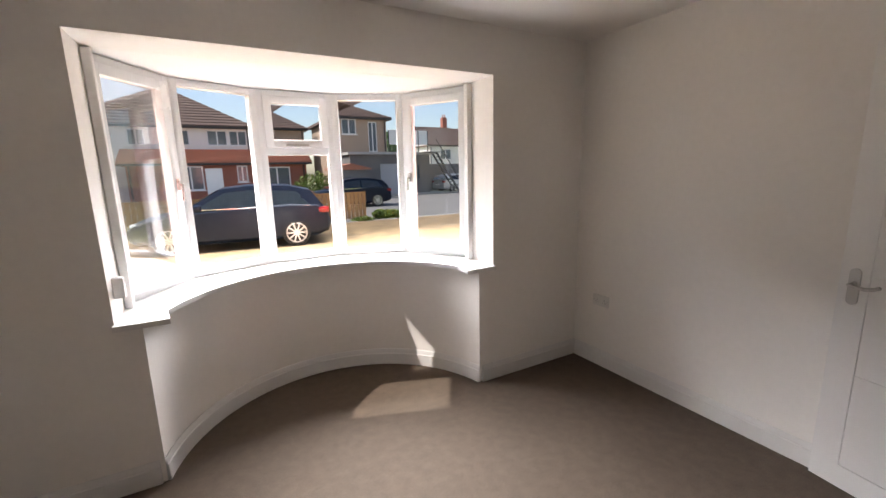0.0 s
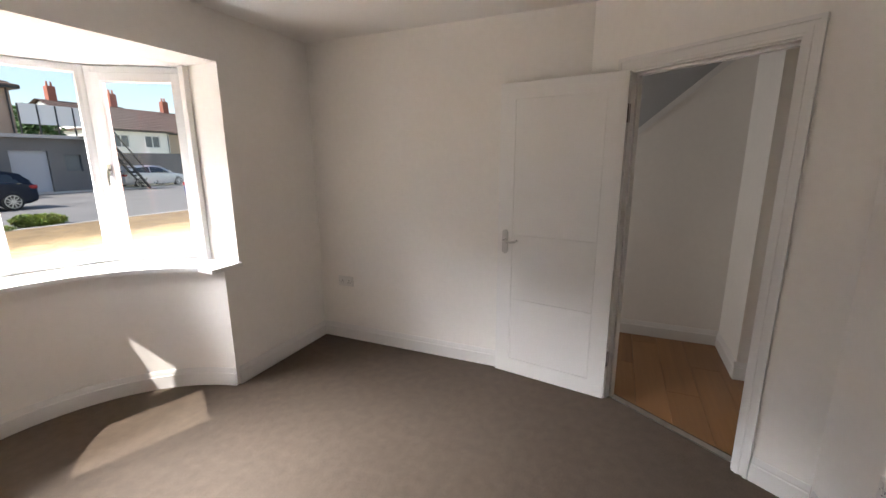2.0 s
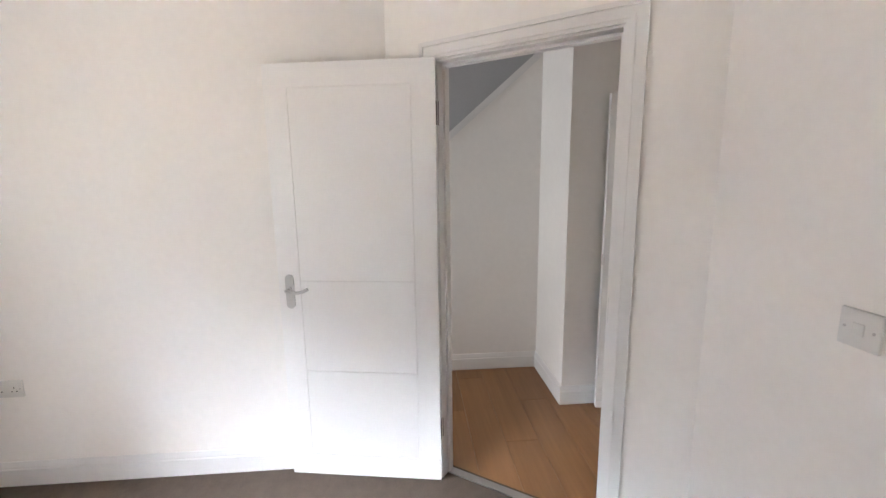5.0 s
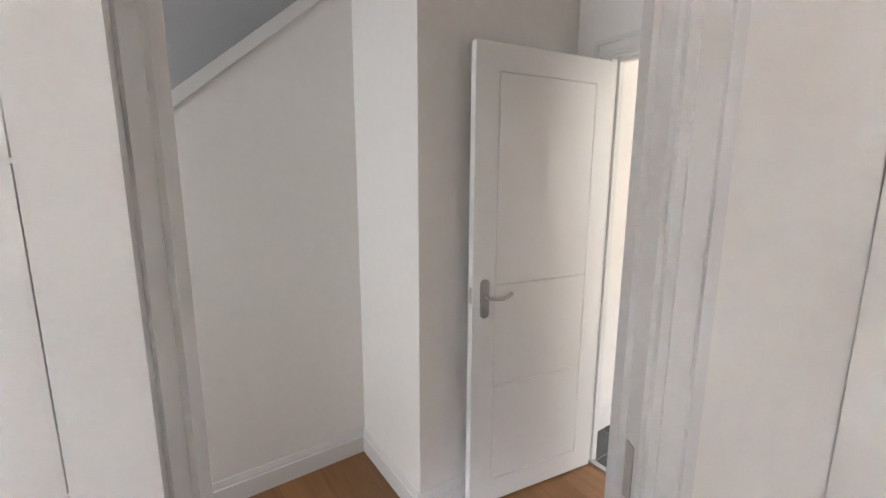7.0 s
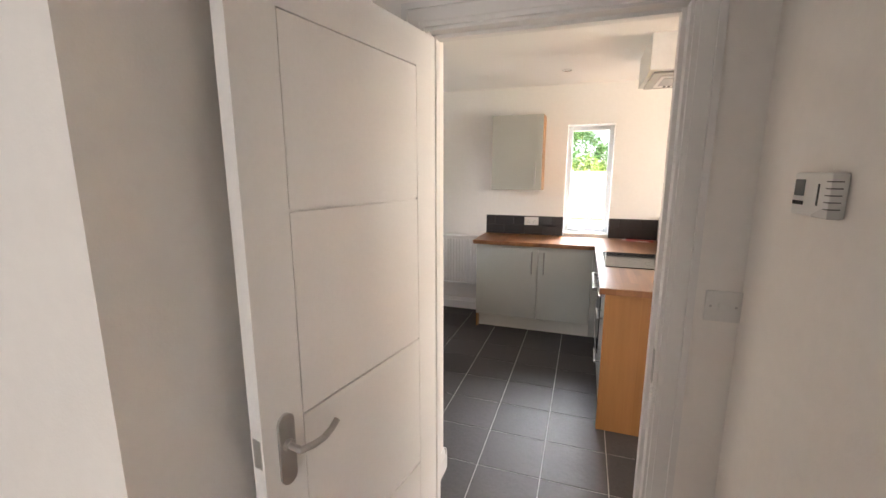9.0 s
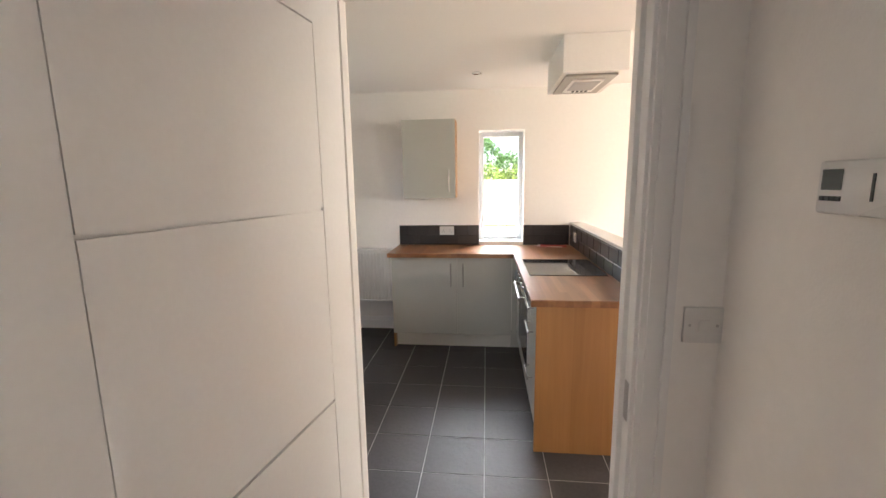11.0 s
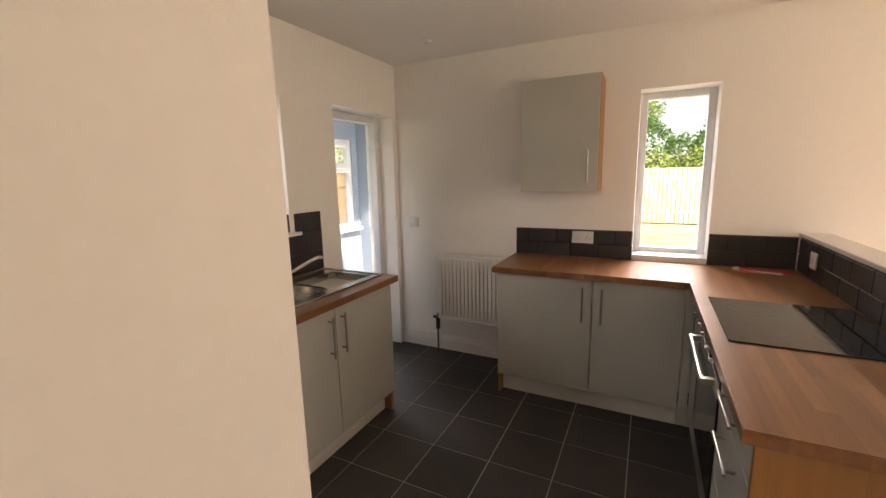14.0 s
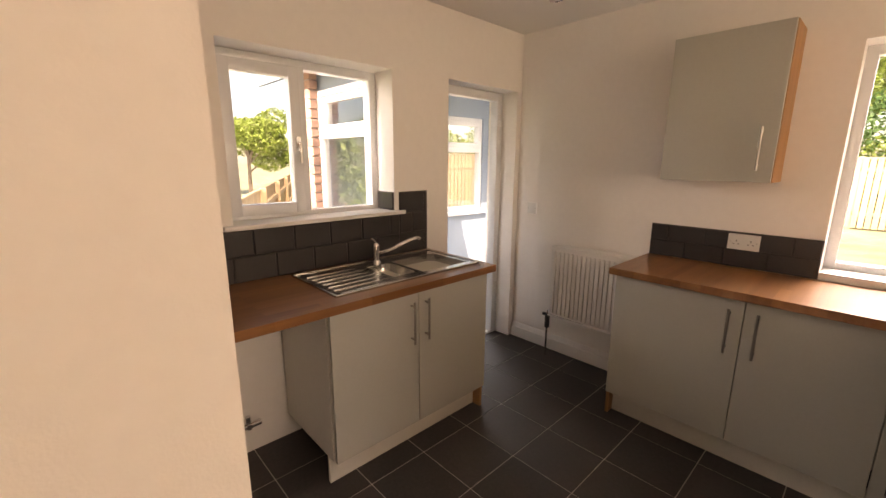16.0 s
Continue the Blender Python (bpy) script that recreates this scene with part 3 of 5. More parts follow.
for x in (1.634, 3.705):
    structure("trim", one(x, x + 0.04, -1.485, -1.44, 0.85, 2.10, None, 0.006), TRIM, "white trim beside the bay window", "trim")
tagged(part("sensor_box", one(3.70, 3.745, -1.30, -1.26, 0.95, 1.05, None, 0.004), PLATE), "small white plastic box on the bay reveal", "sensor")

# ---- hall ----
structure("wall_stair_spandrel", (lambda b: (prism(b, [(-1.2, 0.0), (1.98, 0.0), (1.98, 2.36), (1.35, 1.815), (-0.6, 0.10), (-1.2, 0.10)], 0, 0.05, Matrix(((0, 0, 1, -0.27), (1, 0, 0, 0), (0, 1, 0, 0), (0, 0, 0, 1)))), b)[1])(bmesh.new()), PAINT, "white wall below the sloping stair")
stringer = bmesh.new()
prism(stringer, [(-0.9, -0.15), (1.975, 2.33), (1.975, 2.392), (-0.9, -0.098)], 0, 0.03, Matrix(((0, 0, 1, -0.238), (1, 0, 0, 0), (0, 1, 0, 0), (0, 0, 0, 1))))
structure("trim_stair_string", stringer, TRIM, "white sloping stair string", "trim")
# panel and wall behind hold the stair opening's shade in their grey colour
structure("wall_stair_upper", prism(bmesh.new(), [(-1.2, 0.11), (-0.6, 0.11), (1.35, 1.835), (1.975, 2.386), (1.975, H - 0.001), (-1.2, H - 0.001)], 0, 0.03, Matrix(((0, 0, 1, -0.30), (1, 0, 0, 0), (0, 1, 0, 0), (0, 0, 0, 1)))), GREY_SHADE, "flat panel beside the staircase, its shade put in as grey")
structure("wall_stairwell", one(-1.3, -1.2, FY, 2.9, 0, 4.6), GREY_SHADE, "stairwell wall with its shade put in as grey")
st = thing("staircase", (-0.7, 0, 0), "enclosed straight staircase rising beside the hall", "staircase")
for i in range(12):
    y = -0.85 + 0.225 * i
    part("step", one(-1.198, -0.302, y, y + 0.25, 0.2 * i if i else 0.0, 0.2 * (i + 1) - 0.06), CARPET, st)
structure("wall_box_end", one(-1.2, 0.348, 1.98, 2.08, 0, H), PAINT, "white boxed wall in the hall")
structure("wall_box_side", one(0.248, 0.348, 2.08, 2.86, 0, H), PAINT, "white boxed wall in the hall")
KY, KW = 2.86, 0.07
structure("wall_kitchen_door", slab(bmesh.new(), 0.348, 1.60, KY, KY + KW, 0, H, [(0.505, 1.268, 0, 2.0)]), PAINT, "white wall with the kitchen doorway")
structure("wall_hall_east", one(1.43, 1.53, 2.10, KY, 0, H), PAINT, "white hall wall")
structure("wall_hall_slant_back", prism(bmesh.new(), [(1.36, 1.925), (1.545, 2.101), (1.545, 2.15), (1.43, 2.15)], 0, H), PAINT, "white hall wall")
structure("wall_hall_front", slab(bmesh.new(), -1.2, WX - 0.1, FY + 0.001, FY + 0.05, 0, H, [(-0.15, 0.65, 0.4, 2.1)]), PAINT, "white hall wall towards the street")
hf = structure("floor_hall", one(-0.3, 1.62, FY, KY + 0.05, -0.12, -0.006), GROUT, "oak laminate plank floor in the hall", "floor")
skirting("baseboard_box_end", (-0.22, 1.98), (0.348, 1.98), (0, -1))
skirting("baseboard_box_side", (0.348, 1.965), (0.348, KY), (1, 0))
skirting("baseboard_stair", (-0.22, -0.3), (-0.22, 1.97), (1, 0))
skirting("baseboard_hall_east", (1.43, 2.12), (1.43, KY), (-1, 0))
skirting("baseboard_hall_kitchen", (1.321, KY), (1.41, KY), (0, -1))
KM = Matrix.Translation((0, KY, 0))
door_lining("door_frame_kitchen", KM, 0.505, 1.268, 2.0, KW)
hx, hy, lx, ly = 0.520, 2.868, 0.400, 2.172
ang = math.atan2(ly - hy, lx - hx)
panel_door("door_kitchen", Matrix.Translation((hx, hy, 0.006)) @ Matrix.Rotation(ang, 4, "Z"), 0.695, 1.945, "open white ladder-panelled door with a lever handle")
tagged(part("strike_plate", one(1.2375, 1.2395, KY + 0.012, KY + 0.036, 0.93, 1.03), STEEL), "steel strike plate on the door jamb", "strike plate")
socket((1.388, KY, 1.19), (0, -1, 0), "switch", "white light switch beside the kitchen door", "switches")
tagged(part("threshold_strip", one(0.535, 1.238, KY + 0.03, KY + 0.06, 0.0, 0.006), STEEL), "thin metal threshold strip between wood and tiles", "threshold strip")


def thermostat():
    m = Matrix.Translation((1.43, 2.53, 1.508)) @ Matrix(((0, -0.95, 0, 0), (-1.0, 0, 0, 0), (0, 0, 0.9, 0), (0, 0, 0, 1)))
    e = thing("thermostat", (1.43, 2.53, 1.51), "white room thermostat with a small dark display", "thermostat")
    part("case", one(-0.066, 0.066, 0.0005, 0.028, -0.044, 0.044, m, 0.005), PLATE, e, "", True)
    part("display", one(-0.056, -0.02, 0.0275, 0.0292, -0.004, 0.030, m), SCREEN, e, "dark display")
    for i in range(4):
        part("button", one(-0.056 + i * 0.01, -0.049 + i * 0.01, 0.0275, 0.0305, -0.022, -0.014, m), SCREEN, e)
    part("slider", one(0.028, 0.032, 0.0275, 0.0295, -0.02, 0.022, m), SCREEN, e)
    for i in range(5):
        part("vent", one(0.052, 0.0668, 0.01, 0.0285, -0.026 + i * 0.013, -0.024 + i * 0.013, m), BLACK, e)


thermostat()

# ---- kitchen and dining room: structure ----
SX, NY = -1.05, 6.0
CX, CY = 0.39, 3.424
OUTW = 0.28
structure("wall_sink", slab(bmesh.new(), CY - 0.1, NY + OUTW, SX - OUTW, SX, 0, H, [(3.845, 4.765, 1.155, 1.985), (5.215, 5.945, 0, 1.99)], "y"), PAINT, "warm white kitchen wall with window and back door")
structure("wall_return", one(SX, CX, CY - 0.1, CY, 0, H), PAINT, "warm white kitchen wall")
structure("wall_nib", one(CX - 0.1, CX, KY + KW, CY - 0.1, 0, H), PAINT, "warm white wall beside the kitchen door")
structure("wall_north", slab(bmesh.new(), SX, 5.1, NY, NY + OUTW, 0, H, [(0.818, 1.256, 0.926, 2.015), (2.545, 3.455, 0.0, 2.035)]), PAINT, "warm white rear wall with a tall window and glazed doors")
structure("wall_dining_south", slab(bmesh.new(), 1.60, 5.1, KY, KY + 0.1, 0, H), PAINT, "warm white dining wall")
structure("wall_dining_east", slab(bmesh.new(), KY, NY + OUTW, 4.95, 5.1, 0, H, [(3.55, 5.35, 0.85, 2.1)], "y"), PAINT, "warm white dining wall")
structure("wall_half", one(1.716, 1.826, 4.03, NY, 0, 1.105), PAINT, "white half-height wall behind the worktop")
structure("trim_half_wall_cap", one(1.700, 1.842, 4.012, NY - 0.002, 1.106, 1.126, None, 0.004), TRIM, "white painted board capping the half wall", "trim")
structure("ceiling_kitchen", one(SX - OUTW, 5.1, KY + 0.05, NY + OUTW, H, H + 0.15), CEIL, "white painted ceiling", "ceiling")
structure("floor_kitchen", one(SX - 0.4, 1.716, KY + 0.05, NY + 0.1, -0.12, -0.0015), GROUT, "charcoal slate tile floor with pale grout", "floor")
structure("floor_dining", one(1.716, 5.0, KY + 0.05, NY + 0.25, -0.12, -0.006), GROUT, "pale oak laminate plank floor", "floor")
skirting("baseboard_north", (SX + 0.0, NY), (0.0, NY), (0, -1))
skirting("baseboard_nib", (CX, KY + KW + 0.001), (CX, CY), (1, 0))
skirting("baseboard_return", (-0.44, CY), (CX + 0.016, CY), (0, 1))
skirting("baseboard_dining", (1.85, NY), (2.5, NY), (0, -1))
skirting("baseboard_dining_east", (3.5, NY), (4.95, NY), (0, -1))

# tall window
WN, wm, ww = facet("window_6", (0.818, NY + 0.17), (1.256, NY + 0.17), 0.926, 2.015, "fixed")
structure("sill_tall", one(0.82, 1.254, NY + 0.002, NY + 0.17, 0.9265, 0.936), TRIM, "white sill", "sill")
# sink window: seen from inside its left end lies towards -y
e, m, w = facet("window_7", (SX - 0.17, 3.845), (SX - 0.17, 4.765), 1.155, 1.985, "fixed")
bar(e, m, 0.418, 0.468, -0.002, 0.068, 1.2, 1.95, "mullion")
ring(e, m, 0.04, 0.43, 1.195, 1.945, -0.018, 0.04, 0.055, "sash_bar")
sash_handle(e, m, 0.405, 1.56)
structure("sill_sink", one(SX - 0.168, SX + 0.03, 3.80, 4.83, 1.153, 1.175, None, 0.004), TRIM, "white tiled-in window sill", "sill")

# back door opening with open white door frame and the porch beyond
GZP = -0.15
bf = tagged(thing("door_frame_back", (SX - 0.2, 5.215, 0), "white plastic back door frame", "door frame"), "", "", "", "structure")
BM = Matrix(((0, -1, 0, SX - 0.14), (1, 0, 0, 5.215), (0, 0, 1, 0), (0, 0, 0, 1)))
ring(bf, BM, 0, 0.73, -0.05, 1.99, 0, 0.07, 0.06)
PX0, PX1, PY0, PY1 = -2.5, SX - OUTW, 5.05, 7.3
structure("floor_porch", one(PX0, PX1, PY0, PY1, -0.14, -0.02), PAVING, "pale porch floor", "floor")
structure("wall_porch_side", slab(bmesh.new(), PY0 - 0.1, PY1 + 0.1, PX0 - 0.1, PX0, GZP, 2.25, [(5.65, 7.2, 0.88, 1.97)], "y"), PORCHWALL, "pale panelled porch wall with windows")
structure("wall_porch_end", slab(bmesh.new(), PX0, PX1, PY1, PY1 + 0.1, GZP, 2.25, [(PX0 + 0.15, PX1 - 0.15, 0.88, 1.97)]), PORCHWALL, "pale panelled porch wall with windows")
structure("wall_porch_near", slab(bmesh.new(), PX0, PX1, PY0 - 0.1, PY0, GZP, 2.25, [(PX0 + 0.18, PX1 - 0.12, 1.0, 2.02)]), PORCHWALL, "porch wall with a white window")
structure("ceiling_porch", one(PX0 - 0.35, PX1 - 0.002, PY0 - 0.35, PY1 + 0.3, 2.25, 2.33), PORCHBLUE, "blue-grey porch ceiling board", "ceiling")
for nm, a, b in (("window_8", (PX0 - 0.02, 5.65), (PX0 - 0.02, 6.425)), ("window_9", (PX0 - 0.02, 6.425), (PX0 - 0.02, 7.2)), ("window_10", (PX0 + 0.15, PY1 + 0.03), (PX1 - 0.15, PY1 + 0.03))):
    facet(nm, a, b, 0.88, 1.97, "fan")
facet("window_12", (PX1 - 0.12, PY0 - 0.05), (PX0 + 0.18, PY0 - 0.05), 1.0, 2.02, "fan")
structure("trim_porch_fascia", one(PX0 - 0.36, PX1 - 0.004, PY0 - 0.385, PY0 - 0.353, 2.09, 2.34), PORCHBLUE, "blue-grey fascia board along the porch roof", "fascia")
structure("sill_porch", one(PX0 + 0.001, PX0 + 0.08, 5.6, 7.25, 0.84, 0.879), TRIM, "white porch window sill", "sill")

# glazed double doors
fd = tagged(thing("door_french", (3.0, NY + 0.2, 0), "white glazed double doors with leaded diamond panes", "door"), "", "", "", "structure")
FM = Matrix.Translation((2.545, NY + 0.17, 0))
ring(fd, FM, 0, 0.91, 0.0, 2.035, 0, 0.07, 0.045)
for a, b in ((0.046, 0.453), (0.457, 0.864)):
    ring(fd, FM, a, b, 0.046, 1.988, -0.012, 0.045, 0.085, "door_leaf")
    bar(fd, FM, a + 0.08, b - 0.08, -0.011, 0.044, 0.125, 0.27, "kick_rail")
    pane(fd, FM, a + 0.08, b - 0.08, 0.26, 1.91, 0.016)
    lead = bmesh.new()
    wv, z0, z1 = b - a - 0.16, 0.27, 1.91
    for i in range(-2, 16):
        for sgn in (1, -1):
            za = z0 + i * 0.17
            p, q = Vector((0, 0, za)), Vector((wv, 0, za + wv * 1.25))
            if sgn < 0:
                p, q = Vector((wv, 0, za)), Vector((0, 0, za + wv * 1.25))
            f0 = max(0.0, (z0 - p.z) / (q.z - p.z))
            f1 = min(1.0, (z1 - p.z) / (q.z - p.z))
            if f1 - f0 > 0.03:
                u, v = p.lerp(q, f0), p.lerp(q, f1)
                tube(lead, u + Vector((a + 0.08, 0.013, 0)), v + Vector((a + 0.08, 0.013, 0)), 0.0032, 5)
    bmesh.ops.transform(lead, matrix=FM, verts=lead.verts)
    part("lead_lattice", lead, LEADGREY, fd, "grey lead lattice")
part("door_handle", one(0.43, 0.455, -0.06, -0.012, 0.94, 1.02, FM, 0.004), BRASS, fd, "brass lever handle")
part("bolt", one(0.41, 0.43, -0.02, -0.012, 1.955, 1.966, FM), BLACK, fd)
part("bolt", one(0.60, 0.62, -0.02, -0.012, 1.955, 1.966, FM), BLACK, fd)
part("lock", one(0.41, 0.424, -0.02, -0.012, 1.09, 1.105, FM), BLACK, fd)

socket((-0.90, NY, 1.112), (0, -1, 0), "blank", "white blank wall plate", "wall plates")
socket((2.416, NY, 1.163), (0, -1, 0), "blank", "white blank wall plate", "wall plates")


# ---- kitchen things ----
def pull(parent, m, x, z, length, upright=True, off=0.03):
    """A steel bar handle on two posts, on a face at local y = 0 that looks towards -y."""
    k = bmesh.new()
    d = Vector((0, 0, length / 2)) if upright else Vector((length / 2, 0, 0))
    c = Vector((x, -off, z))
    tube(k, c - d, c + d, 0.006, 12)
    for s in (-0.78, 0.78):
        tube(k, c + d * s, c + d * s + Vector((0, off, 0)), 0.005, 10)
    bmesh.ops.transform(k, matrix=m, verts=k.verts)
    part("handle", k, NICKEL, parent, "satin nickel bar handle", True)


def base_unit(label, m, edges, depth=0.56, end_l=False, end_r=False, gap=0.005, handles=()):
    """A floor cabinet: local x along, front at y = 0 looking to -y; edges: where the doors begin and end."""
    a, w = edges[0], edges[-1]
    e = thing("base_cabinet", m @ Vector(((a + w) / 2, depth / 2, 0)), label, "cabinet", "base cabinets")
    lo, hi = a + (0.0185 if end_l else 0.0005), w - (0.0185 if end_r else 0.0005)
    part("body", one(lo, hi, 0.034, depth, 0.14, 0.861, m), CARCASS, e)
    part("plinth", one(lo, hi, 0.075, 0.092, 0.0, 0.139, m), PLINTH, e, "pale plinth board")
    for i, (p, q) in enumerate(zip(edges, edges[1:])):
        d = part("door", one(p + gap / 2, q - gap / 2, 0, 0.018, 0.143, 0.857, m, 0.0015), CABGREY, e, "grey-green matt door")
        if i < len(handles):
            pull(d, m, handles[i], 0.705, 0.215)
    for on, x in ((end_l, a), (end_r, w - 0.018)):
        if on:
            part("end_panel", one(x, x + 0.018, 0.0195, depth, 0.0, 0.861, m), OAKPANEL, e, "oak end panel")
    return e


NM = Matrix.Translation((0.03, 5.485, 0))
base_unit("grey-green two-door base cabinet below the worktop", NM, (0.0, 0.60, 1.088), 0.50, True, handles=(0.545, 0.655))
PM = Matrix(((0, 1, 0, 1.165), (-1, 0, 0, 5.455), (0, 0, 1, 0), (0, 0, 0, 1)))      # peninsula: along -y, front towards -x
base_unit("narrow grey-green base cabinet in the corner", PM @ Matrix.Translation((0.05, 0, 0)), (0.0, 0.24), 0.53, handles=(0.19,))
post = one(0.003, 0.048, 0.002, 0.018, 0.143, 0.857, PM)
block(post, 1.120, 1.166, 5.4855, 5.503, 0.143, 0.857)
block(post, 1.119, 1.2395, 5.560, 5.577, 0.0, 0.139)
filler = part("filler", post, CABGREY)
tagged(filler, "grey-green corner filler strip", "filler")


def drawer_unit(m, w):
    e = thing("drawer_unit", m @ Vector((w / 2, 0.25, 0)), "grey-green three-drawer unit with steel bar handles", "drawer unit")
    part("body", one(0.0005, w - 0.0005, 0.019, 0.53, 0.14, 0.861, m), CARCASS, e)
    part("plinth", one(0, w, 0.075, 0.092, 0, 0.139, m), PLINTH, e)
    for z0, z1 in ((0.143, 0.425), (0.429, 0.711), (0.715, 0.857)):
        d = part("drawer_front", one(0.002, w - 0.002, 0, 0.018, z0, z1, m, 0.0015), CABGREY, e)
        pull(d, m, w / 2, z1 - 0.06, 0.22, False)
    part("end_panel", one(w + 0.0005, w + 0.02, -0.004, 0.545, 0, 0.861, m), OAKPANEL, e, "oak end panel")


drawer_unit(PM @ Matrix.Translation((0.895, 0, 0)), 0.485)


def oven(m, w=0.60):
    e = thing("oven", m @ Vector((w / 2, 0.25, 0)), "built-in oven with black glass door and steel handle", "oven")
    part("body", one(0.002, w - 0.002, 0.02, 0.53, 0.14, 0.861, m), CARCASS, e)
    part("plinth", one(0, w, 0.075, 0.092, 0, 0.139, m), PLINTH, e)
    part("control_panel", one(0.004, w - 0.004, -0.002, 0.018, 0.765, 0.857, m, 0.002), STEEL, e, "brushed steel control panel")
    d = part("door", one(0.004, w - 0.004, -0.006, 0.018, 0.27, 0.76, m, 0.003), BLACKGLASS, e, "black glass oven door")
    part("door_trim", one(0.004, w - 0.004, -0.010, -0.0065, 0.70, 0.76, m), STEEL, e)
    part("drawer_front", one(0.004, w - 0.004, 0.0, 0.018, 0.143, 0.265, m), STEEL, e)
    k = bmesh.new()
    tube(k, (0.06, -0.05, 0.73), (w - 0.06, -0.05, 0.73), 0.011, 14)
    for x in (0.075, w - 0.075):
        block(k, x - 0.012, x + 0.012, -0.055, -0.008, 0.718, 0.742)
    bmesh.ops.transform(k, matrix=m, verts=k.verts)
    part("handle", k, NICKEL, e, "satin bar handle", True)
    for x in (0.10, 0.22, 0.38, 0.50):
        k = bmesh.new()
        tube(k, (x, -0.002, 0.812), (x, -0.03, 0.812), 0.018, 18, 0.015)
        bmesh.ops.transform(k, matrix=m, verts=k.verts)
        part("knob", k, CHROME, e, "", True)


oven(PM @ Matrix.Translation((0.293, 0, 0)))

# worktops
wt = bmesh.new()
prism(wt, [(0.0, 5.456), (1.129, 5.456), (1.129, 4.032), (1.714, 4.032), (1.714, NY - 0.002), (0.0, NY - 0.002)], 0.862, 0.900)
bmesh.ops.bevel(wt, geom=[x for x in wt.edges if abs(x.verts[0].co.z - x.verts[1].co.z) < 1e-6], offset=0.003, segments=2, affect="EDGES")
tagged(part("worktop", wt, BUTCHER_Y, None, "", True), "L-shaped oak block worktop on the base cabinets", "worktop")
sw = bmesh.new()
SK = (-0.995, -0.545, 4.075, 4.985)     # sink rim x0 x1 y0 y1
for a in ((SX + 0.001, SK[0] + 0.03, CY + 0.001, 5.030), (SK[1] - 0.03, -0.458, CY + 0.001, 5.030), (SK[0] + 0.03, SK[1] - 0.03, CY + 0.001, 4.44), (SK[0] + 0.03, SK[1] - 0.03, SK[3] - 0.03, 5.030)):
    block(sw, *a, 0.862, 0.900)
bmesh.ops.remove_doubles(sw, verts=sw.verts, dist=1e-5)
tagged(part("worktop", sw, BUTCHER_Y), "oak block worktop round the sink", "worktop")
SM = Matrix(((0, -1, 0, -0.498), (1, 0, 0, 4.015), (0, 0, 1, 0), (0, 0, 0, 1)))
base_unit("grey-green two-door sink cabinet below the worktop", SM, (0.0, 0.478, 0.988), 0.53, False, True, handles=(0.430, 0.522))


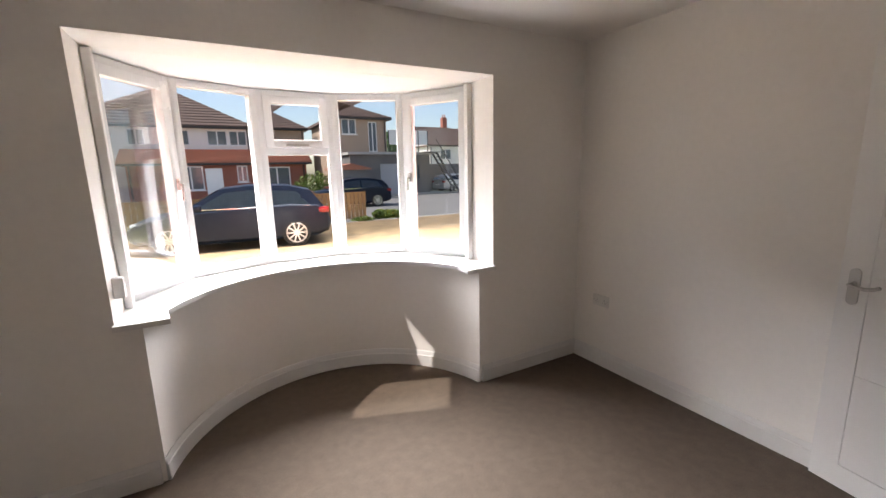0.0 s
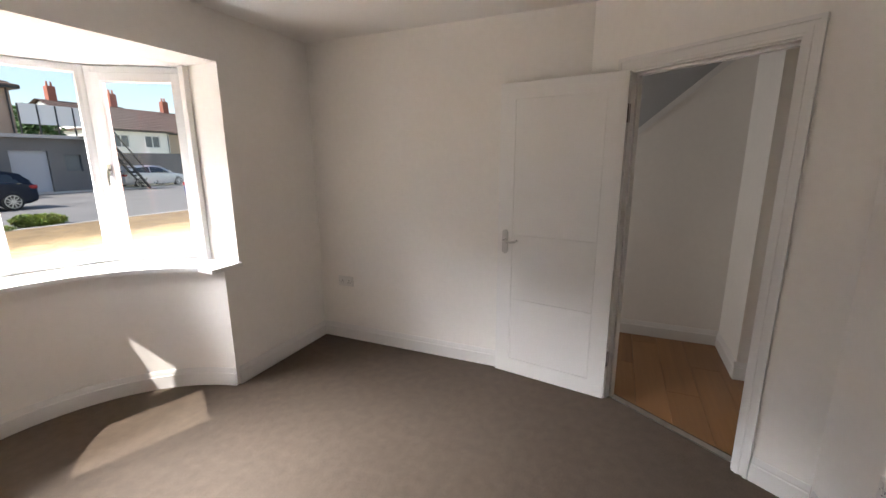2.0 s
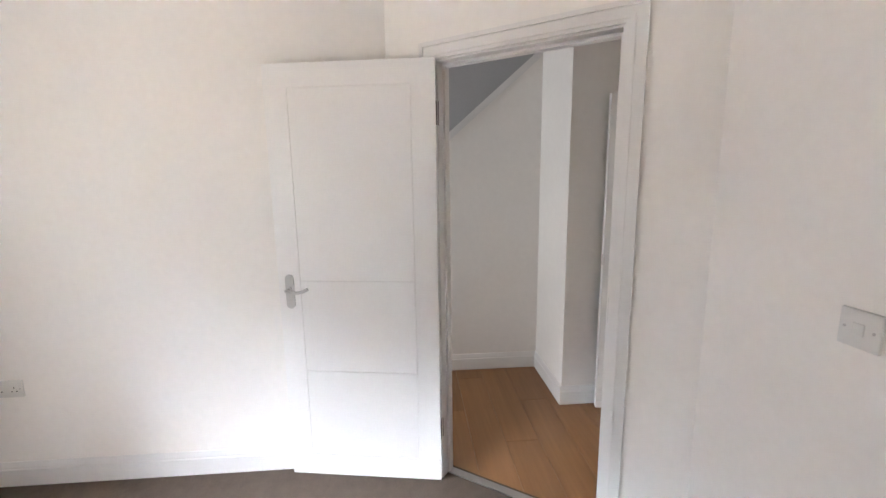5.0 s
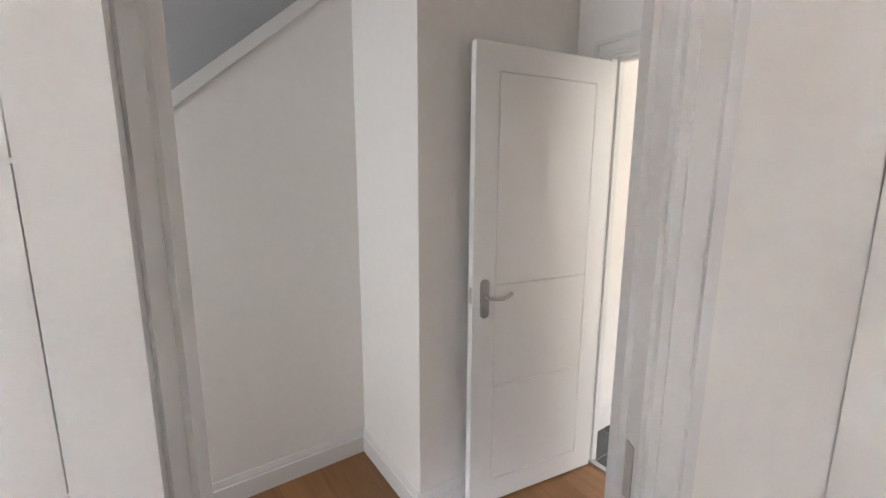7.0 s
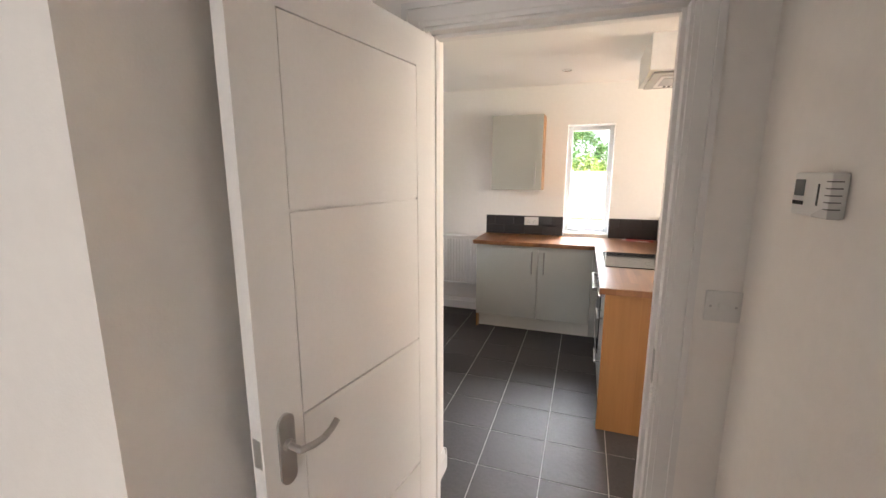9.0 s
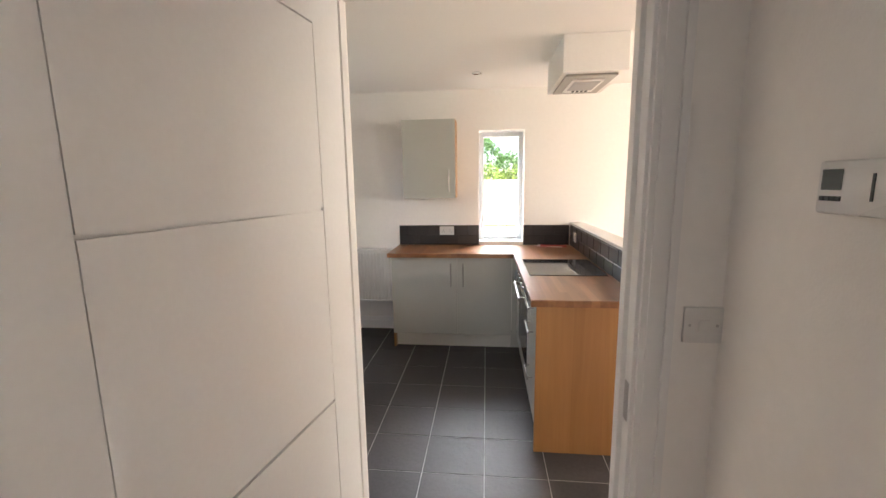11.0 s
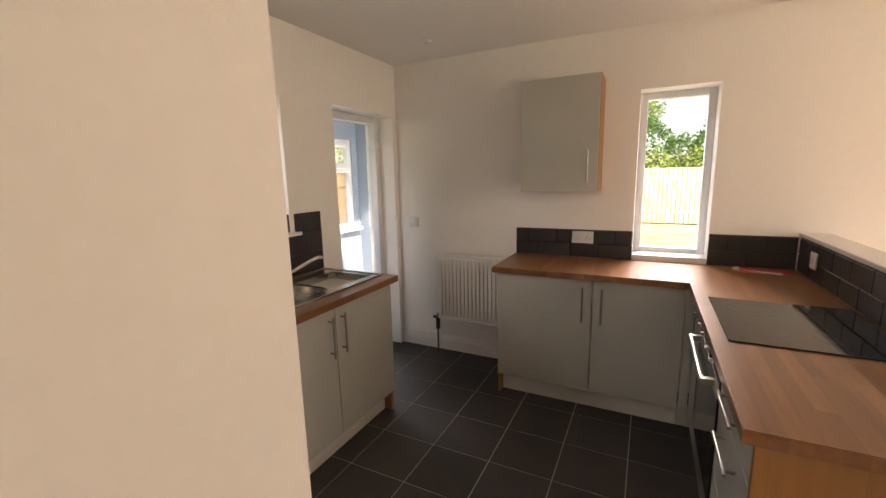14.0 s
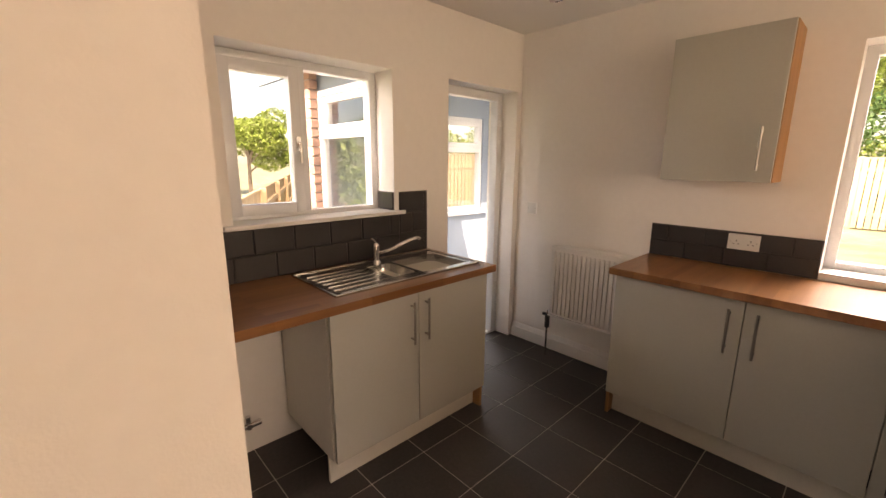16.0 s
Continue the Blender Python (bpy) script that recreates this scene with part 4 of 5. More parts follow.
def sink():
    """Steel one-and-a-half bowl sink with a ribbed drainer, and its tap."""
    x0, x1, y0, y1 = SK
    e = thing("sink", ((x0 + x1) / 2, (y0 + y1) / 2, 0.9), "stainless steel bowl-and-a-half sink with ribbed drainer", "sink")
    z = 0.9005
    bowls = [(x0 + 0.085, x1 - 0.045, 4.615, 4.94, 0.15), (x0 + 0.10, x1 - 0.07, 4.44, 4.59, 0.09)]
    rim = bmesh.new()
    ys = [y0, *sorted(v for b in bowls for v in b[2:4]), y1]
    for p, q in zip(ys, ys[1:]):
        b = [w for w in bowls if w[2] <= p + 1e-6 and w[3] >= q - 1e-6]
        if b:
            block(rim, x0, b[0][0], p, q, z, z + 0.006)
            block(rim, b[0][1], x1, p, q, z, z + 0.006)
        else:
            block(rim, x0, x1, p, q, z, z + 0.006)
    bmesh.ops.remove_doubles(rim, verts=rim.verts, dist=1e-5)
    part("rim", rim, SINKSTEEL, e)
    for a0, a1, b0, b1, d in bowls:
        bm = bmesh.new()
        n = 7
        loops = []
        for k in range(n + 1):
            f = k / n
            inset = 0.04 * (1 - math.cos(f * math.pi / 2))
            zz = z + 0.004 - d * math.sin(f * math.pi / 2)
            r = 0.045
            loop = []
            for cx, cy, a in ((a1 - inset, b1 - inset, 0), (a0 + inset, b1 - inset, 90), (a0 + inset, b0 + inset, 180), (a1 - inset, b0 + inset, 270)):
                sx, sy = (-1 if a in (0, 270) else 1), (-1 if a in (0, 90) else 1)
                for j in range(5):
                    t = radians(a + j * 22.5)
                    loop.append(bm.verts.new((cx + sx * r + r * math.cos(t), cy + sy * r + r * math.sin(t), zz)))
            loops.append(loop)
        for p, q in zip(loops, loops[1:]):
            for j in range(len(p)):
                bm.faces.new((p[j], p[(j + 1) % len(p)], q[(j + 1) % len(p)], q[j]))
        bm.faces.new(loops[-1])
        # square the round corners up to the rim
        part("bowl", bm, SINKSTEEL, e, "", True)
        for f0, f1 in ((a0, a0 + 0.014), (a1 - 0.014, a1)):
            part("bowl_flange", one(f0, f1, b0, b1, z + 0.001, z + 0.0055), SINKSTEEL, e)
        k = bmesh.new()
        c = ((a0 + a1) / 2, (b0 + b1) / 2)
        tube(k, (*c, z - d + 0.004), (*c, z - d + 0.008), 0.035, 20)
        part("waste", k, CHROME, e)
    for i in range(7):
        x = x0 + 0.085 + i * 0.055
        part("drainer_rib", one(x, x + 0.016, y0 + 0.035, 4.40, z + 0.0055, z + 0.0095, None, 0.003), SINKSTEEL, e, "", True)
    for a in ((x0, x0 + 0.012, y0, y1), (x1 - 0.012, x1, y0, y1), (x0 + 0.012, x1 - 0.012, y0, y0 + 0.012), (x0 + 0.012, x1 - 0.012, y1 - 0.012, y1)):
        part("raised_edge", one(*a, z + 0.006, z + 0.010, None, 0.003), SINKSTEEL, e, "", True)
    t = thing("mixer_tap", (x0 + 0.05, 4.55, 0.907), "chrome mixer tap with a raised swivel spout", "tap")
    k = bmesh.new()
    tx, ty = x0 + 0.05, 4.55
    tube(k, (tx, ty, 0.9066), (tx, ty, 0.915), 0.027, 20)
    tube(k, (tx, ty, 0.912), (tx, ty, 1.0), 0.019, 20, 0.021)
    bmesh.ops.create_icosphere(k, subdivisions=3, radius=0.021, matrix=Matrix.Translation((tx, ty, 1.0)))
    part("tap_body", k, CHROME, t, "", True)
    k = bmesh.new()
    bent(k, [(tx, ty, 0.955), (tx + 0.04, ty + 0.07, 0.975), (tx + 0.10, ty + 0.17, 1.03), (tx + 0.12, ty + 0.20, 1.04), (tx + 0.13, ty + 0.22, 1.032)], 0.010)
    part("spout", k, CHROME, t, "", True)
    k = bmesh.new()
    bent(k, [(tx, ty, 1.01), (tx + 0.01, ty - 0.015, 1.035), (tx + 0.03, ty - 0.045, 1.05)], 0.006)
    part("tap_lever", k, CHROME, t, "", True)


sink()


def hob():
    e = thing("hob", (1.42, 4.9, 0.9), "black ceramic glass hob set in the worktop", "hob")
    part("glass_top", one(1.18, 1.69, 4.615, 5.185, 0.9005, 0.906, None, 0.002), BLACKGLASS, e)
    for x, y, r in ((1.32, 4.77, 0.07), (1.32, 5.03, 0.09), (1.54, 4.77, 0.09), (1.54, 5.03, 0.07)):
        k = bmesh.new()
        bmesh.ops.create_circle(k, segments=40, radius=r, cap_ends=False, matrix=Matrix.Translation((x, y, 0.9063)))
        bmesh.ops.extrude_edge_only(k, edges=k.edges)
        for v in list(k.verts)[40:]:
            v.co = Vector((x, y, 0.9063)) + (v.co - Vector((x, y, 0.9063))) * 0.985
        part("ring_mark", k, SCREEN, e)


hob()


def wall_cabinet(m, w, label, handle_x):
    """Wall unit with oak sides; front at local y = 0 looking to -y."""
    e = thing("wall_cabinet", m @ Vector((w / 2, 0.13, 0)), label, "cabinet", "wall cabinets")
    D = 0.243
    part("body", one(0.017, w - 0.017, 0.02, D, 0.001, 0.719, m), CARCASS, e)
    part("side_panel", one(0, 0.0165, 0.004, D, 0, 0.72, m), OAKPANEL, e, "oak side panel")
    part("side_panel", one(w - 0.0165, w, 0.004, D, 0, 0.72, m), OAKPANEL, e, "oak side panel")
    d = part("door", one(0.003, w - 0.003, -0.016, 0.002, 0.001, 0.719, m, 0.0015), CABGREY, e, "grey-green matt door")
    pull(d, m @ Matrix.Translation((0, -0.016, 0)), handle_x, 0.16, 0.20)


wall_cabinet(Matrix.Translation((0.107, NY - 0.243, 1.378)), 0.498, "grey-green wall cabinet with oak sides and bar handle", 0.435)
wall_cabinet(Matrix(((0, -1, 0, SX + 0.30), (1, 0, 0, CY + 0.002), (0, 0, 1, 1.378), (0, 0, 0, 1))) @ Matrix.Translation((0, 0.056, 0)), 0.26, "narrow grey-green wall cabinet beside the sink window", 0.05)


def radiator():
    x0, x1, z0, z1, yf = -0.61, 0.0, 0.335, 0.872, NY - 0.155
    x1 = -0.02
    e = thing("radiator", ((x0 + x1) / 2, NY - 0.1, 0.33), "white ribbed panel radiator below the wall plate", "radiator")
    part("panel", one(x0, x1, yf + 0.006, yf + 0.055, z0, z1 - 0.002, None, 0.004), RADW, e, "", True)
    n = 17
    p = (x1 - x0 - 0.03) / n
    me = None
    for i in range(n):
        xx = x0 + 0.015 + p * i
        if me is None:
            me = mesh_of(one(0.005, p - 0.005, yf - 0.006, yf + 0.0065, z0 + 0.03, z1 - 0.035, None, 0.004), RADW, True)
        piece("rib", me, e, (0, 0, 0)).location = e.location * 0 + Vector((xx, 0, 0))
    for z in (z0, z1 - 0.014):
        part("edge_roll", one(x0 - 0.003, x1 + 0.003, yf - 0.001, yf + 0.058, z, z + 0.016, None, 0.005), RADW, e, "", True)
    part("top_grille", one(x0 - 0.005, x1 + 0.005, yf + 0.056, NY - 0.03, z1 - 0.02, z1, None, 0.003), RADW, e)
    for x in (x0 + 0.1, x1 - 0.1):
        part("bracket", one(x - 0.02, x + 0.02, yf + 0.055, NY - 0.001, 0.5, 0.75), RADW, e)
    k = bmesh.new()
    bent(k, [(x0 - 0.02, yf + 0.03, 0.0), (x0 - 0.02, yf + 0.03, 0.36), (x0 + 0.01, yf + 0.03, 0.365)], 0.0085)
    part("pipe", k, COPPER, e, "", True)
    k = bmesh.new()
    tube(k, (x0 - 0.02, yf + 0.03, 0.23), (x0 - 0.02, yf + 0.03, 0.33), 0.018, 14)
    tube(k, (x0 - 0.02, yf + 0.03, 0.33), (x0 - 0.06, yf + 0.03, 0.33), 0.012, 14)
    part("valve", k, BLACK, e, "dark radiator valve", True)


radiator()


def hood():
    e = thing("extractor_hood", (1.55, 4.95, 2.175), "boxed white ceiling extractor with a steel grille", "extractor")
    part("box", one(1.355, 1.745, 4.605, 5.255, 2.18, H - 0.0005, None, 0.003), CEIL, e)
    part("frame", one(1.385, 1.700, 4.655, 5.19, 2.165, 2.1795, None, 0.003), NICKEL, e, "brushed steel surround")
    part("grille", one(1.44, 1.645, 4.74, 5.11, 2.158, 2.1645, None, 0.002), RADW, e, "pale perimeter panel")
    part("filter", one(1.46, 1.625, 4.775, 5.03, 2.155, 2.158), GREY_SHADE, e, "grey steel filter panel")
    for i in range(4):
        part("button", one(1.50 + i * 0.03, 1.515 + i * 0.03, 5.05, 5.085, 2.154, 2.158), BLACK, e)


hood()


def downlight(x, y):
    e = thing("downlight", (x, y, H), "small recessed white ceiling downlight, unlit", "downlight", "kitchen downlights")
    k = bmesh.new()
    bmesh.ops.create_cone(k, cap_ends=False, segments=28, radius1=0.042, radius2=0.03, depth=0.008, matrix=Matrix.Translation((x, y, H - 0.004)))
    part("bezel", k, CHROME, e, "", True)
    k = bmesh.new()
    tube(k, (x, y, H - 0.006), (x, y, H - 0.0005), 0.03, 20)
    part("lamp", k, RADW, e)


for x, y in ((0.81, 5.40), (-0.50, 5.55), (2.40, 5.10), (0.81, 3.9), (-0.5, 4.1)):
    downlight(x, y)


def leaflet():
    e = thing("leaflets", (1.52, 5.88, 0.9), "small pile of red and white leaflets on the worktop", "leaflets")
    for i in range(4):
        m = Matrix.Translation((1.50 + 0.035 * (i % 2), 5.875 + 0.008 * i, 0.9008 + 0.002 * i)) @ Matrix.Rotation(-0.25 + 0.18 * math.sin(i * 2.3), 4, "Z")
        part("leaflet", one(-0.12, 0.12, -0.042, 0.042, 0, 0.0016, m), (PAPER, RED, RADW, RED)[i], e)


leaflet()


def pipe_valve():
    e = thing("pipe_valve", (SX, 3.805, 0.18), "chrome appliance valve on the wall below the worktop", "valve")
    k = bmesh.new()
    tube(k, (SX + 0.001, 3.805, 0.18), (SX + 0.07, 3.805, 0.18), 0.014)
    tube(k, (SX + 0.05, 3.785, 0.18), (SX + 0.05, 3.865, 0.18), 0.016)
    tube(k, (SX + 0.05, 3.805, 0.18), (SX + 0.05, 3.805, 0.23), 0.013)
    part("valve_body", k, CHROME, e, "", True)


pipe_valve()


# ---- wall tiles ----
def tiled(name, m, w, h, tw=0.20, th=0.098, label="dark glazed metro tile splashback", gap=0.003, holes=()):
    """Bevelled brick-bond tiles on a wall, face towards local -y."""
    e = thing(name, m.translation, label, "splashback")
    part("grout_bed", one(0, w, 0.0005, 0.004, 0, h, m), SPGROUT, e)
    row = 0
    z = 0.0
    while z < h - 0.01:
        zt = min(h, z + th)
        x = -tw / 2 if row % 2 else 0.0
        while x < w - 0.004:
            a, b = max(0.0, x), min(w, x + tw)
            if b - a > 0.02 and not any(a < q[1] and b > q[0] and z < q[3] and zt > q[2] for q in holes):
                t = bmesh.new()
                v = [t.verts.new(c) for c in ((a + gap / 2, -0.002, z + gap / 2), (b - gap / 2, -0.002, z + gap / 2), (b - gap / 2, -0.002, zt - gap / 2), (a + gap / 2, -0.002, zt - gap / 2))]
                i = 0.006
                u = [t.verts.new(c) for c in ((a + i, -0.0065, z + i), (b - i, -0.0065, z + i), (b - i, -0.0065, zt - i), (a + i, -0.0065, zt - i))]
                t.faces.new(u)
                for k in range(4):
                    t.faces.new((v[k], v[(k + 1) % 4], u[(k + 1) % 4], u[k]))
                bmesh.ops.transform(t, matrix=m, verts=t.verts)
                part("tile", t, SPLASH, e)
            x += tw
        z += th
        row += 1
    return e


tiled("splashback", Matrix.Translation((0.008, NY - 0.005, 0.901)), 0.81, 0.197)
tiled("splashback", Matrix.Translation((1.256, NY - 0.005, 0.901)), 0.444, 0.197)
tiled("splashback", Matrix(((0, 1, 0, 1.711), (-1, 0, 0, NY - 0.012), (0, 0, 1, 0.901), (0, 0, 0, 1))), 1.955, 0.197)
TS = Matrix(((0, -1, 0, SX + 0.005), (1, 0, 0, CY + 0.002), (0, 0, 1, 0.901), (0, 0, 0, 1)))
tiled("splashback", TS, 4.80 - CY - 0.006, 0.25, th=0.125)
tiled("splashback", TS @ Matrix.Translation((4.795 - CY, 0, 0)), 0.225, 0.386, th=0.128)
tiled("splashback", TS @ Matrix.Translation((0.0, 0, 0.252)), 0.355, 0.134, th=0.134)
tiled("splashback", Matrix(((1, 0, 0, SX - 0.165), (0, 1, 0, 4.76), (0, 0, 1, 1.176), (0, 0, 0, 1))), 0.16, 0.11, th=0.11)
socket((0.495, NY - 0.012, 1.045), (0, -1, 0), "double", "white double socket on the tiled splashback")
socket((1.699, 5.70, 1.015), (-1, 0, 0), "switch", "white switch on the tiled splashback", "switches")
socket((1.699, 4.295, 1.02), (-1, 0, 0), "double", "white double socket on the tiled splashback")

# ---- floors laid piece by piece ----
kf = bpy.data.objects["floor_kitchen"]
TP, TQ, TX0, TY0 = 0.3305, 0.318, 0.222 - 0.3305 * 8, 5.106 - 0.318 * 12
cache = {}
for i in range(13):
    for j in range(18):
        a, b, c, d = TX0 + TP * i + 0.0022, TX0 + TP * (i + 1) - 0.0022, TY0 + TQ * j + 0.0022, TY0 + TQ * (j + 1) - 0.0022
        a, b, c, d = max(a, SX - 0.28), min(b, 1.714), max(c, KY + 0.062), min(d, NY)
        if b - a < 0.02 or d - c < 0.02 or (b < CX - 0.05 and d < CY) or (b < SX - 0.005 and d < 5.2):
            continue
        key = (round(b - a, 3), round(d - c, 3))
        if key not in cache:
            cache[key] = mesh_of(one(0, b - a, 0, d - c, -0.004, 0, None, 0.001), SLATE)
        piece("tile", cache[key], kf, (a, c, 0.0005))
for fl, mat, x0, x1, y0, y1, along in ((hf, LAMINATE, -0.22, 1.6, -0.2, KY + 0.03, "x"), (bpy.data.objects["floor_dining"], LAMINATE_Y, 1.83, 4.95, KY + 0.1, NY + 0.16, "y")):
    pw, pl, k = 0.192, 1.2, 0
    a = x0 if along == "y" else y0
    end = x1 if along == "y" else y1
    while a < end - 0.01:
        a1 = min(end, a + pw)
        b = (x0 if along == "x" else y0) - (k * 0.43 % pl)
        bend = x1 if along == "x" else y1
        while b < bend:
            lo, hi = max(b, x0 if along == "x" else y0), min(b + pl, bend)
            if hi - lo > 0.03:
                dims = (hi - lo - 0.0012, a1 - a - 0.0012) if along == "x" else (a1 - a - 0.0012, hi - lo - 0.0012)
                key = (mat.name, round(dims[0], 3), round(dims[1], 3))
                if key not in cache:
                    cache[key] = mesh_of(one(0, dims[0], 0, dims[1], -0.006, 0, None, 0.0007), mat)
                if along == "x":
                    # the hall floor stops at the slanted doorway
                    cx, cy = (lo + hi) / 2, (a + a1) / 2
                    piece("plank", cache[key], fl, (lo, a, -0.0005))
                else:
                    piece("plank", cache[key], fl, (a, lo, 0))
            b += pl
        a = a1
        k += 1

# ---- outdoors ----
GZ = -0.15
structure("ground", one(-160, 160, -220, 160, GZ - 0.5, GZ - 0.06), LAWN, "grassy ground to the horizon", "ground")
structure("ground_yard", prism(bmesh.new(), [(-6, -12.6), (13, -12.6), (13, -1.49), (-6, -1.49)], GZ - 0.3, GZ), STRAW, "straw-covered gravel front yard", "ground")
structure("road", one(-80, 80, -27.0, -12.75, GZ - 0.4, GZ - 0.03), ASPHALT, "pale worn asphalt road", "road")
structure("kerb", one(-80, 80, -12.748, -12.605, GZ - 0.3, GZ + 0.01), KERB, "concrete kerb", "kerb")
structure("pavement", one(-80, 80, -29, -27.002, GZ - 0.3, GZ + 0.06), PAVING, "far pavement", "pavement")
structure("ground_garden", one(-12, 12, NY + 1.6, 40, GZ - 0.3, GZ), LAWN, "dry pale-green back garden lawn", "ground")
structure("ground_patio", one(-12, 12, NY + 0.281, NY + 1.598, GZ - 0.3, GZ + 0.01), PAVING, "pale paved patio", "ground")
structure("ground_side", one(-9, SX - 0.281, -1.0, NY + 0.28, GZ - 0.3, GZ + 0.0), LAWN, "dry side lawn", "ground")


def leaves(name, blobs, n, material, size=0.10, seed=1, parent=None):
    """Leaf clumps filling a set of uneven blobs (centre, radii)."""
    rng = np.random.default_rng(seed)
    vs, fs = [], []
    tot = sum(b[1][0] * b[1][1] + b[1][2] for b in blobs)
    for c, r in blobs:
        k = int(n * (r[0] * r[1] + r[2]) / tot)
        for _ in range(k):
            d = rng.normal(size=3)
            d /= np.linalg.norm(d)
            f = rng.uniform(0.55, 1.0) ** 0.6
            p = Vector(c) + Vector((d[0] * r[0], d[1] * r[1], d[2] * r[2])) * f
            p += Vector(noise.noise_vector(p * 1.3)) * 0.35 * min(r)
            q = Euler(rng.uniform(-1.2, 1.2, 3)).to_matrix() @ Matrix.Rotation(rng.uniform(0, 6.28), 3, "Z")
            s = size * rng.uniform(0.6, 1.4)
            i = len(vs)
            vs += [tuple(p + q @ Vector(w)) for w in ((-s, 0, 0), (0, -s * 0.45, 0.1 * s), (s, 0, 0), (0, s * 0.45, 0.1 * s))]
            fs.append((i, i + 1, i + 2, i + 3))
    me = bpy.data.meshes.new(name)
    me.from_pydata(vs, [], fs)
    me.materials.append(material)
    ob = new(name, me)
    if parent is not None:
        ob.parent = parent
        ob.matrix_parent_inverse = parent.matrix_basis.inverted()
    return ob


def tree(x, y, h, r, seed, label, mat, n=6000, size=0.13):
    e = thing("tree", (x, y, GZ), label, "tree")
    t = bmesh.new()
    tube(t, (x, y, GZ - 0.05), (x + 0.1, y, GZ + h * 0.5), 0.05 * h * 0.5, 12, 0.03 * h * 0.5)
    rng = random.Random(seed)
    blobs = []
    for i in range(9):
        a, f = rng.uniform(0, 6.28), rng.uniform(0.45, 0.95)
        q = Vector((x + math.cos(a) * r * rng.uniform(0.2, 0.8), y + math.sin(a) * r * rng.uniform(0.2, 0.8), GZ + h * f))
        tube(t, (x + 0.05, y, GZ + h * rng.uniform(0.25, 0.5)), q, 0.012 * h, 7, 0.004 * h)
        blobs.append((q, (r * rng.uniform(0.35, 0.6), r * rng.uniform(0.35, 0.6), h * rng.uniform(0.12, 0.2))))
    part("trunk", t, BARK, e, "", True)
    leaves("crown", blobs, n, mat, size, seed, e)


def hedge(name, a, b, h, w, seed, label, mat, n, size=0.12, cat="hedge"):
    a, b = Vector((*a, GZ)), Vector((*b, GZ))
    k = max(3, int((b - a).length / 1.1))
    rng = random.Random(seed)
    blobs = []
    for i in range(k):
        p = a.lerp(b, (i + 0.5) / k)
        hh = h * rng.uniform(0.75, 1.15)
        blobs.append((p + Vector((0, 0, hh * 0.55)), (0.9, w * rng.uniform(0.4, 0.6), hh * 0.5)))
    ob = leaves(name, blobs, n, mat, size, seed)
    return tagged(ob, label, cat, "", "stuff")


def board_fence(a, b, h, label, mat, step=0.125, gap=0.02, rails=True, z=GZ):
    """Close-boarded fence from a to b in plan: boards, posts, rails."""
    a, b = Vector((*a, z)), Vector((*b, z))
    d = b - a
    n = int(d.length / step)
    rz = math.atan2(d.y, d.x)
    e = thing("fence", a, label, "fence")
    me = mesh_of(one(0, step - gap, -0.01, 0.008, 0.04, h, None, 0.002), mat)
    R = Matrix.Rotation(rz, 4, "Z")
    if n <= 300:
        for i in range(n):
            piece("board", me, e, a + d * (i / n), rz)
    for i in range(int(d.length / 2.4) + 1):
        p = a + d * min(1, i * 2.4 / d.length)
        part("post", one(-0.05, 0.05, 0.01, 0.11, -0.2, h + 0.05, Matrix.Translation(p) @ R), mat, e)
    for zz in (0.35, h - 0.3):
        part("rail", one(0, d.length, 0.01, 0.06, zz, zz + 0.08, Matrix.Translation(a) @ R), mat, e)
    part("cap_rail", one(0, d.length, -0.03, 0.03, h + 0.001, h + 0.03, Matrix.Translation(a) @ R), mat, e)
    return e


# back garden
board_fence((-11.5, 17.6), (6.3, 17.6), 1.72, "tall fresh timber close-boarded garden fence", FENCE)
board_fence((6.3, 17.5), (6.3, 6.4), 1.78, "tall fresh timber close-boarded garden fence", FENCE)
hedge("hedge", (-12, 19.5), (8, 19.5), 3.3, 2.2, 3, "dense dark green hedge behind the garden fence", LEAF, 46000, 0.075)
hedge("shrubs", (0.5, 18.6), (4, 18.6), 2.2, 1.0, 5, "bright yellow-green shrubs above the fence", LEAF_Y, 6000, 0.06, "shrubs")
hedge("hedge", (8.0, 18), (8.0, 5), 3.6, 2.2, 8, "tall light-green hedge behind the side fence", LEAF, 30000, 0.075)
tree(-0.8, 24, 8.5, 2.6, 4, "tall leafy green garden tree", LEAF_Y, 20000, 0.085)
tree(-7.5, 23, 6.0, 2.4, 6, "leafy green garden tree", LEAF_Y, 12000, 0.085)
# side garden beyond the sink window
board_fence((-12.5, 8.95), (-3.2, 4.28), 1.12, "weathered timber fence beside the house", FENCE_OLD)
board_fence((-6.2, 14.0), (-6.2, 7.2), 1.75, "weathered timber fence beside the garden", FENCE_OLD)
tree(-19.5, 10.0, 4.0, 1.9, 9, "sunlit yellow-green tree beyond the side fence", LEAF_Y, 12000, 0.085)
hedge("shrubs", (-7.6, 15), (-7.6, 9.0), 2.9, 1.6, 12, "sunlit yellow-green shrubs beyond the side fence", LEAF_Y, 10000, 0.07, "shrubs")
# not directly visible; gives the porch window glass green to reflect
hedge("hedge", (-7.8, 2.6), (-7.8, -5.0), 2.7, 1.4, 14, "green hedge out of view, added to be mirrored in the porch panes", LEAF_Y, 6000, 0.10)
